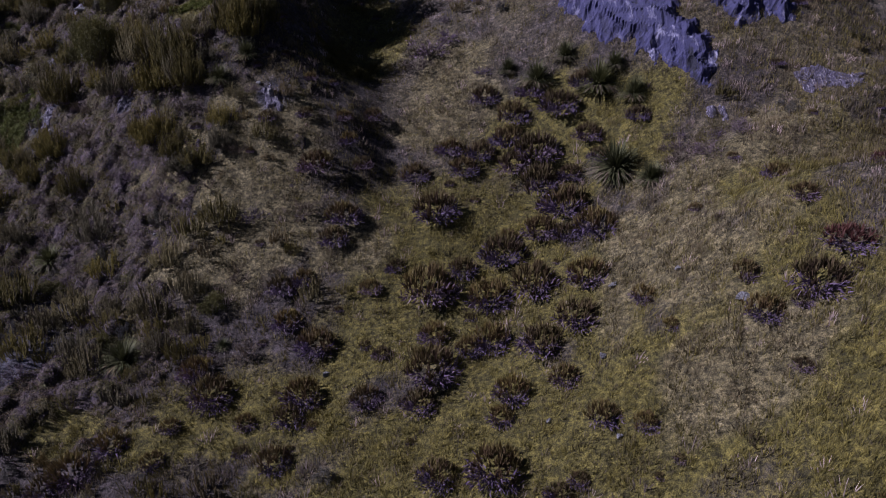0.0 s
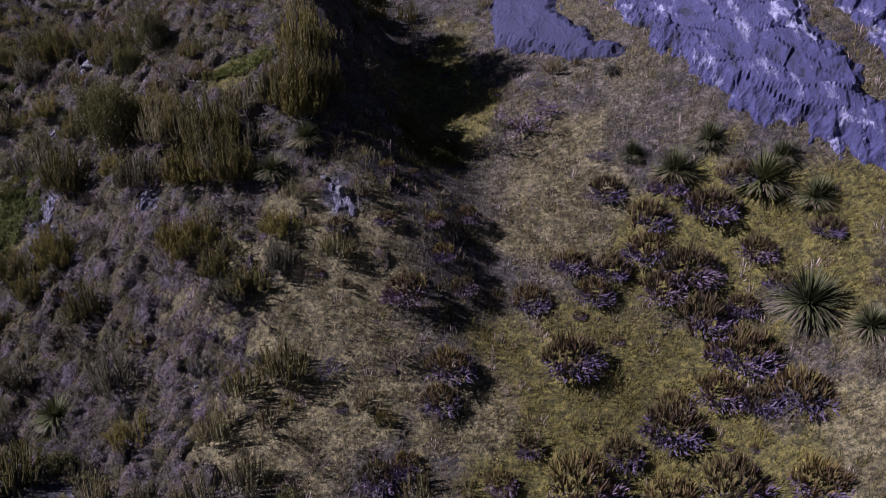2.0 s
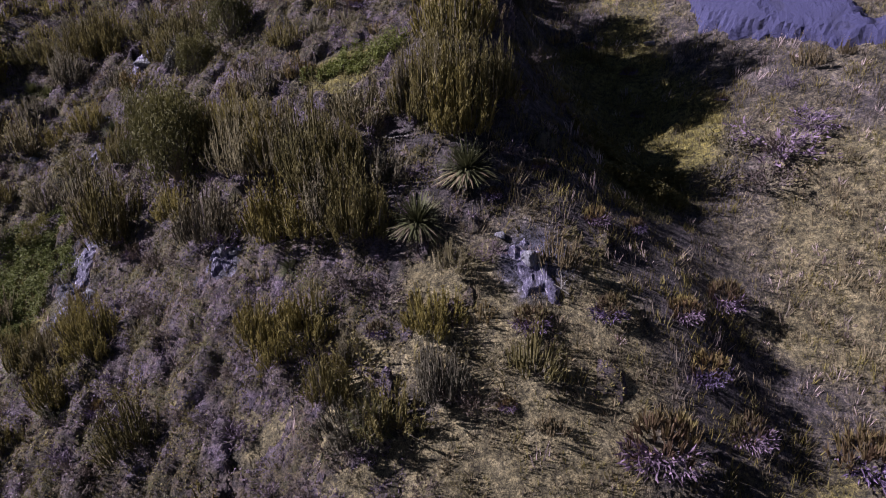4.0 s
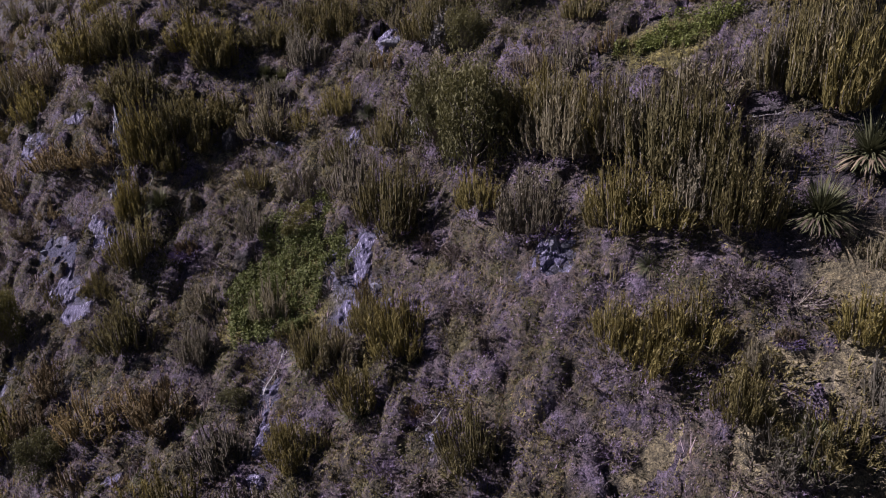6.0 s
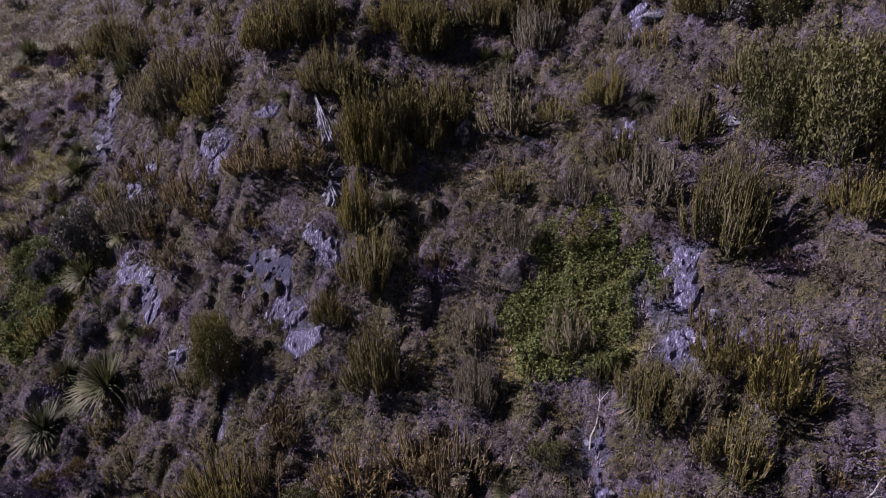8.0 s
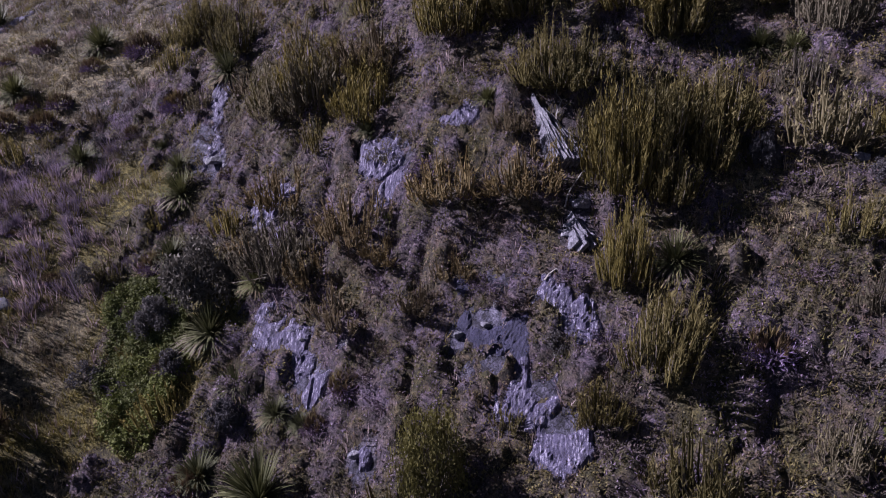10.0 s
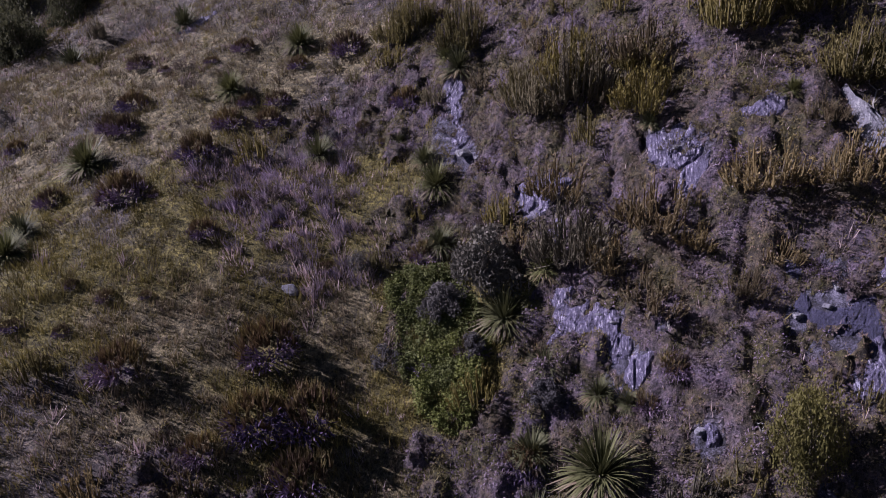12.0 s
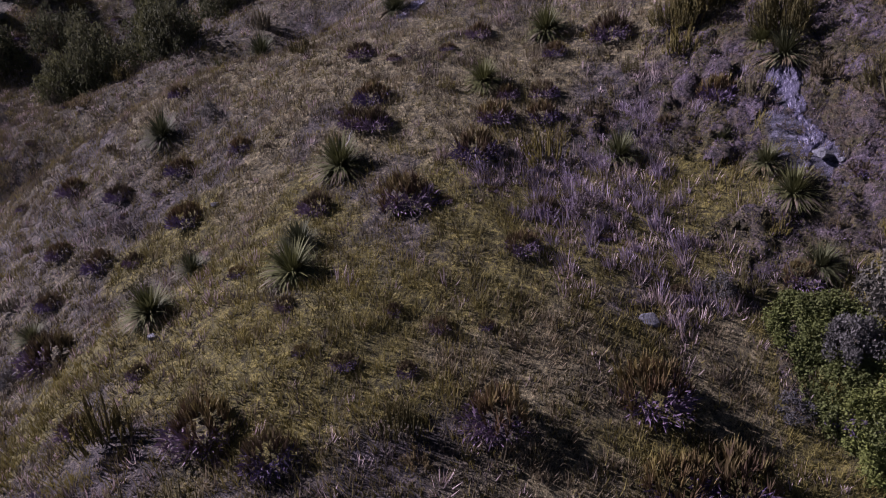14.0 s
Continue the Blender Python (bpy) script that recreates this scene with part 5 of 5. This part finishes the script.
for x, y, a, turn in ((6.4, 23.8, 0.55, 10), (-5.3, 26.9, 0.5, 40), (4.0, 21.8, 0.35, 70), (6.2, 20.0, 0.4, 20), (-16.2, 36.3, 0.45, 0), (3.8, 36.8, 0.45, 30), (-27.2, 40.4, 0.6, 0), (9.8, 26.4, 0.5, 60), (11.1, 23.0, 0.8, 15), (7.5, 27.6, 0.6, 35),
                      (-47.9, 51.6, 0.5, 20), (-47.5, 51.3, 0.5, 0), (-50.0, 55.2, 0.4, 50), (-46.3, 55.7, 0.5, 80), (-45.3, 54.8, 0.6, 30), (-41.8, 50.3, 0.45, -60), (-42.5, 50.2, 0.6, -50), (-45.1, 48.4, 0.6, 10), (-44.8, 50.2, 0.25, 0),
                      (-20.2, 44.8, 0.4, 0), (-32.3, 53.2, 0.6, 0), (-28.9, 54.0, 0.4, 0), (-27.5, 45.9, 0.5, 20), (-27.8, 46.0, 0.5, 0), (-26.2, 45.5, 0.5, 50), (-29.0, 52.4, 0.5, 30), (-27.7, 51.7, 0.5, 10), (-30.1, 44.1, 0.4, 0), (-29.5, 42.9, 0.35, 0),
                      (-23.8, 41.6, 0.6, 30), (-45.5, 54.8, 0.6, 0), (-39.7, 51.9, 0.4, 0), (-40.0, 53.5, 0.5, 0), (-41.5, 50.6, 0.4, 60), (-54.4, 61.3, 0.5, 0), (-73.7, 49.6, 0.5, 0), (-75.4, 56.6, 0.5, 0), (-52.7, 57.9, 0.35, 0), (-13.8, 36.4, 0.3, 0)):
    boulder(x, y, a, a * 0.7, a * 0.55, turn, PALE)


# ---- ferns, dead wood, scrub and the far wood ----
def fern_patch(x, y, a, b, n, label, mat, seed, reach=0.34):
    """A thick low bed of fronds within an ellipse."""
    rng = np.random.default_rng(seed)
    px, py = rng.uniform(-1.25, 1.25, n) * a + x, rng.uniform(-1.25, 1.25, n) * b + y
    keep = np.hypot((px - x) / a, (py - y) / b) + 0.45 * lumps(px, py, 0.9, seed) < 1.0
    px, py = px[keep], py[keep]
    k = 40
    px, py = np.repeat(px, k) + rng.normal(0, 0.06, len(px) * k), np.repeat(py, k) + rng.normal(0, 0.06, len(py) * k)
    h = 0.42 + 0.34 * lumps(px, py, 0.8, seed + 1)
    base = np.stack([px, py, height(px, py) + h * rng.uniform(0.1, 1.0, len(px))], 1)
    v, p, t = sprigs(rng, base, outward(rng, len(px), 0.25, 1.0), rng.uniform(0.6, 1.2, len(px)) * reach * 0.15)
    ob = new("fern_bed", solid_mesh("fern_bed", v, p, mat, t * 0.6))
    return tagged(ob, label, "fern", kind="stuff")


fern_patch(-30.4, 47.8, 2.3, 2.1, 1500, "thick bed of dark green ferns on the slope", FERN, 201)
fern_patch(-53.6, 51.6, 1.5, 2.3, 1300, "bright green low herbs between the flax", FERN, 202)
fern_patch(-54.6, 53.2, 0.8, 0.9, 400, "bright green low herbs beside the grey bush", FERN, 203)
fern_patch(-52.7, 49.9, 1.3, 1.5, 700, "bright green low herbs below the flax", FERN, 204)
fern_patch(-16.6, 49.9, 1.7, 0.5, 400, "bright green low herbs behind the shrubs", FERN, 205)
fern_patch(-6.4, 49.0, 1.7, 1.1, 700, "sunlit bright grass bank in the gully", GRASS_GREEN, 206, 0.5)
fern_patch(-6.2, 47.2, 1.4, 0.7, 400, "sunlit bright grass strip in the gully", GRASS_GREEN, 207, 0.5)


def dead_branch(x, y, long, turn, seed):
    """A bleached fallen branch with a few side twigs."""
    rng = np.random.default_rng(seed)
    paths, radii = [], []
    a = radians(turn)
    along = np.linspace(0, long, 6)
    bend = np.cumsum(rng.normal(0, 0.07, 6))
    px, py = x + along * math.cos(a) - bend * math.sin(a), y + along * math.sin(a) + bend * math.cos(a)
    main = np.stack([px, py, height(px, py) + 0.12 + rng.uniform(0, 0.12, 6)], 1)
    paths.append(main)
    radii.append(np.linspace(0.03, 0.009, 6))
    for _ in range(4):
        i = rng.integers(1, 5)
        w = outward(rng, 1, 0.1, 0.8)[0] * rng.uniform(0.3, 0.7) * long * 0.6
        s = np.linspace(0, 1, 6)[:, None]
        paths.append(main[i] + w * s + rng.normal(0, 0.02, (6, 3)) * s)
        radii.append(np.linspace(0.014, 0.005, 6))
    v, q = tubes(np.array(paths), np.array(radii), 5)
    return tagged(new("dead_branch", solid_mesh("dead_branch", v, q, DEADWOOD)), "bleached fallen branch lying in the scrub", "branch", "fallen branches")


for i, (x, y, a, turn) in enumerate(((-15.2, 46.4, 1.0, -10), (-0.9, 49.6, 1.4, 20), (-0.2, 49.2, 1.2, 160), (-1.2, 48.6, 1.0, 100), (-4.4, 58.0, 1.4, 150), (-26.0, 51.4, 1.5, 110), (-40.2, 53.8, 1.2, 95), (-39.8, 52.2, 1.0, 60),
                                    (-30.0, 43.8, 1.5, 80), (-40.3, 50.9, 0.8, 20), (-45.9, 50.4, 1.0, 80), (-37.9, 51.2, 1.0, 70), (-20.8, 45.0, 0.8, 40), (-16.5, 46.0, 1.0, 30), (-43.6, 47.9, 1.0, 120),
                                    (-10.4, 42.3, 1.4, -50), (-24.5, 42.0, 1.0, 20), (-70.4, 58.6, 1.2, 75))):
    dead_branch(x, y, a, turn, 300 + i)


def far_wood():
    """Trees on the slope behind the ridge."""
    rng = random.Random(5)
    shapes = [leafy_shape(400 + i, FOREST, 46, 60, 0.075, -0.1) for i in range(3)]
    for i in range(80):
        x, y = rng.uniform(-126, -84), rng.uniform(77, 104)
        if (x + 80.0) * -0.51 + (y - 76.0) * 0.86 < 7:
            continue
        w, h = rng.uniform(2.8, 5.2), rng.uniform(2.6, 5.2)
        name, parts = shapes[i % 3]
        ob = new("tree")
        ob.matrix_basis = Matrix.LocRotScale(ground_at(x, y, 0.1), Euler((0, 0, rng.uniform(0, 6.28))), Vector((w / 2, w / 2, h)))
        for part_name, mesh, part_label in parts:
            part(part_name, mesh, ob, part_label)
        tagged(ob, "dark green leafy tree in the wood beyond the ridge", "tree", "trees beyond the ridge")


far_wood()

# Shrubs and bushes added along the spur's crest, to throw the gully's shade.
plant_spire([(-12.8, 49.2, 2.4, 3.6), (-12.4, 53.7, 2.4, 3.4), (-12.6, 52.8, 1.5, 2.6), (-12.6, 62.0, 3.0, 4.2)])
plant_leafy([(-12.4, 55.0, 4.2, 4.4), (-11.6, 56.6, 4.4, 4.4), (-11.0, 60.0, 4.4, 4.4), (-14.6, 57.0, 3.6, 3.6)])


def shrub_zone(x, y):
    """Where the slope carries scrub: most between the gully and the flax, thin on the meadows."""
    f = np.interp(x, [-112, -70, -58, -50, -12, -8, -4, 28], [0.08, 0.06, 0.15, 1.0, 1.0, 0.4, 0.08, 0.08])
    return f * (1 - 0.95 * patch(x, y, MEADOW)) * (1 - 0.6 * soil_at(x, y)) * (1 - 0.6 * patch(x, y, STRAW))


def meadow_zone(x, y):
    f = np.interp(x, [-112, -62, -52, -14, -6, 28], [0.9, 0.9, 0.15, 0.1, 0.9, 0.9])
    return f * (0.4 + 0.6 * patch(x, y, MEADOW))


def lower_flank(x, y):
    """The scrubby flank below the spur."""
    return ((x > -34) & (x < -11.5) & (y > 28) & (y < 47 - 0.4 * (x + 12))) * (1 - 0.5 * soil_at(x, y)) * (1 - 0.5 * patch(x, y, STRAW)) * (1 - patch(x, y, MEADOW))


set_out("spire_mid", scattered(514, 95, lower_flank, 1.4, 2.6, (0.85, 1.25)), "yellow-green shrub of upright brush-like stems on the lower flank", "shrub", "upright shrubs on the slope")
set_out("leafy_small", scattered(515, 46, lower_flank, 1.3, 2.6, (0.55, 0.8)), "dense dark green broad-leaved bush on the hillside", "bush", "leafy bushes on the slope")


set_out("violet", [(-0.9, 49.3, 4.0), (0.4, 50.2, 2.4), (-20.6, 45.3, 2.0), (-25.6, 47.8, 1.4), (2.6, 46.0, 1.6), (-44.0, 54.0, 1.6), (-53.6, 50.6, 1.6)], "greyish violet bush of bleached twigs", "bush", "violet bushes on the slope", 0.45)
set_out("spire_small", scattered(501, 235, shrub_zone, 0.7, 1.9, (0.8, 1.4)), "small yellow-green shrub of upright stems in the scrub", "shrub", "small upright shrubs")
set_out("brown_small", scattered(502, 140, shrub_zone, 0.6, 1.6, (0.7, 1.2)), "small brownish half-dry shrub in the scrub", "shrub", "small brown shrubs")
set_out("heath", scattered(503, 70, shrub_zone, 0.8, 2.2), "low twiggy greyish brown heath bush", "bush", "heath bushes on the slope", 0.6)
set_out("bromeliad", scattered(504, 50, shrub_zone, 0.5, 1.1), "spiky brown clump with withered violet leaves in the scrub", "bromeliad", "bromeliad clumps in the scrub", 0.6)
set_out("bromeliad", scattered(505, 90, meadow_zone, 0.4, 0.9), "small spiky brown clump in the grass", "bromeliad", "small bromeliad clumps in the grass", 0.6)
set_out("grey_small", scattered(506, 60, shrub_zone, 0.6, 1.4, (0.5, 0.8)), "small grey-green bush in the scrub", "bush", "small grey bushes")
set_out("flax", scattered(507, 24, shrub_zone, 0.8, 1.3), "small green rosette of sword-shaped leaves", "flax", "small flax rosettes", 0.5)


set_out("heath", scattered(511, 110, lower_flank, 0.9, 2.0), "low twiggy greyish brown heath bush", "bush", "heath bushes on the slope", 0.55)
set_out("spire_small", scattered(512, 90, lower_flank, 0.8, 1.7, (0.7, 1.2)), "small yellow-green shrub of upright stems in the scrub", "shrub", "small upright shrubs")
set_out("grey_small", scattered(513, 95, lower_flank, 0.7, 1.6, (0.45, 0.8)), "small grey-green bush in the scrub", "bush", "small grey bushes")


# ---- the grass comes last, round all that stands on the slope ----
build_sward()
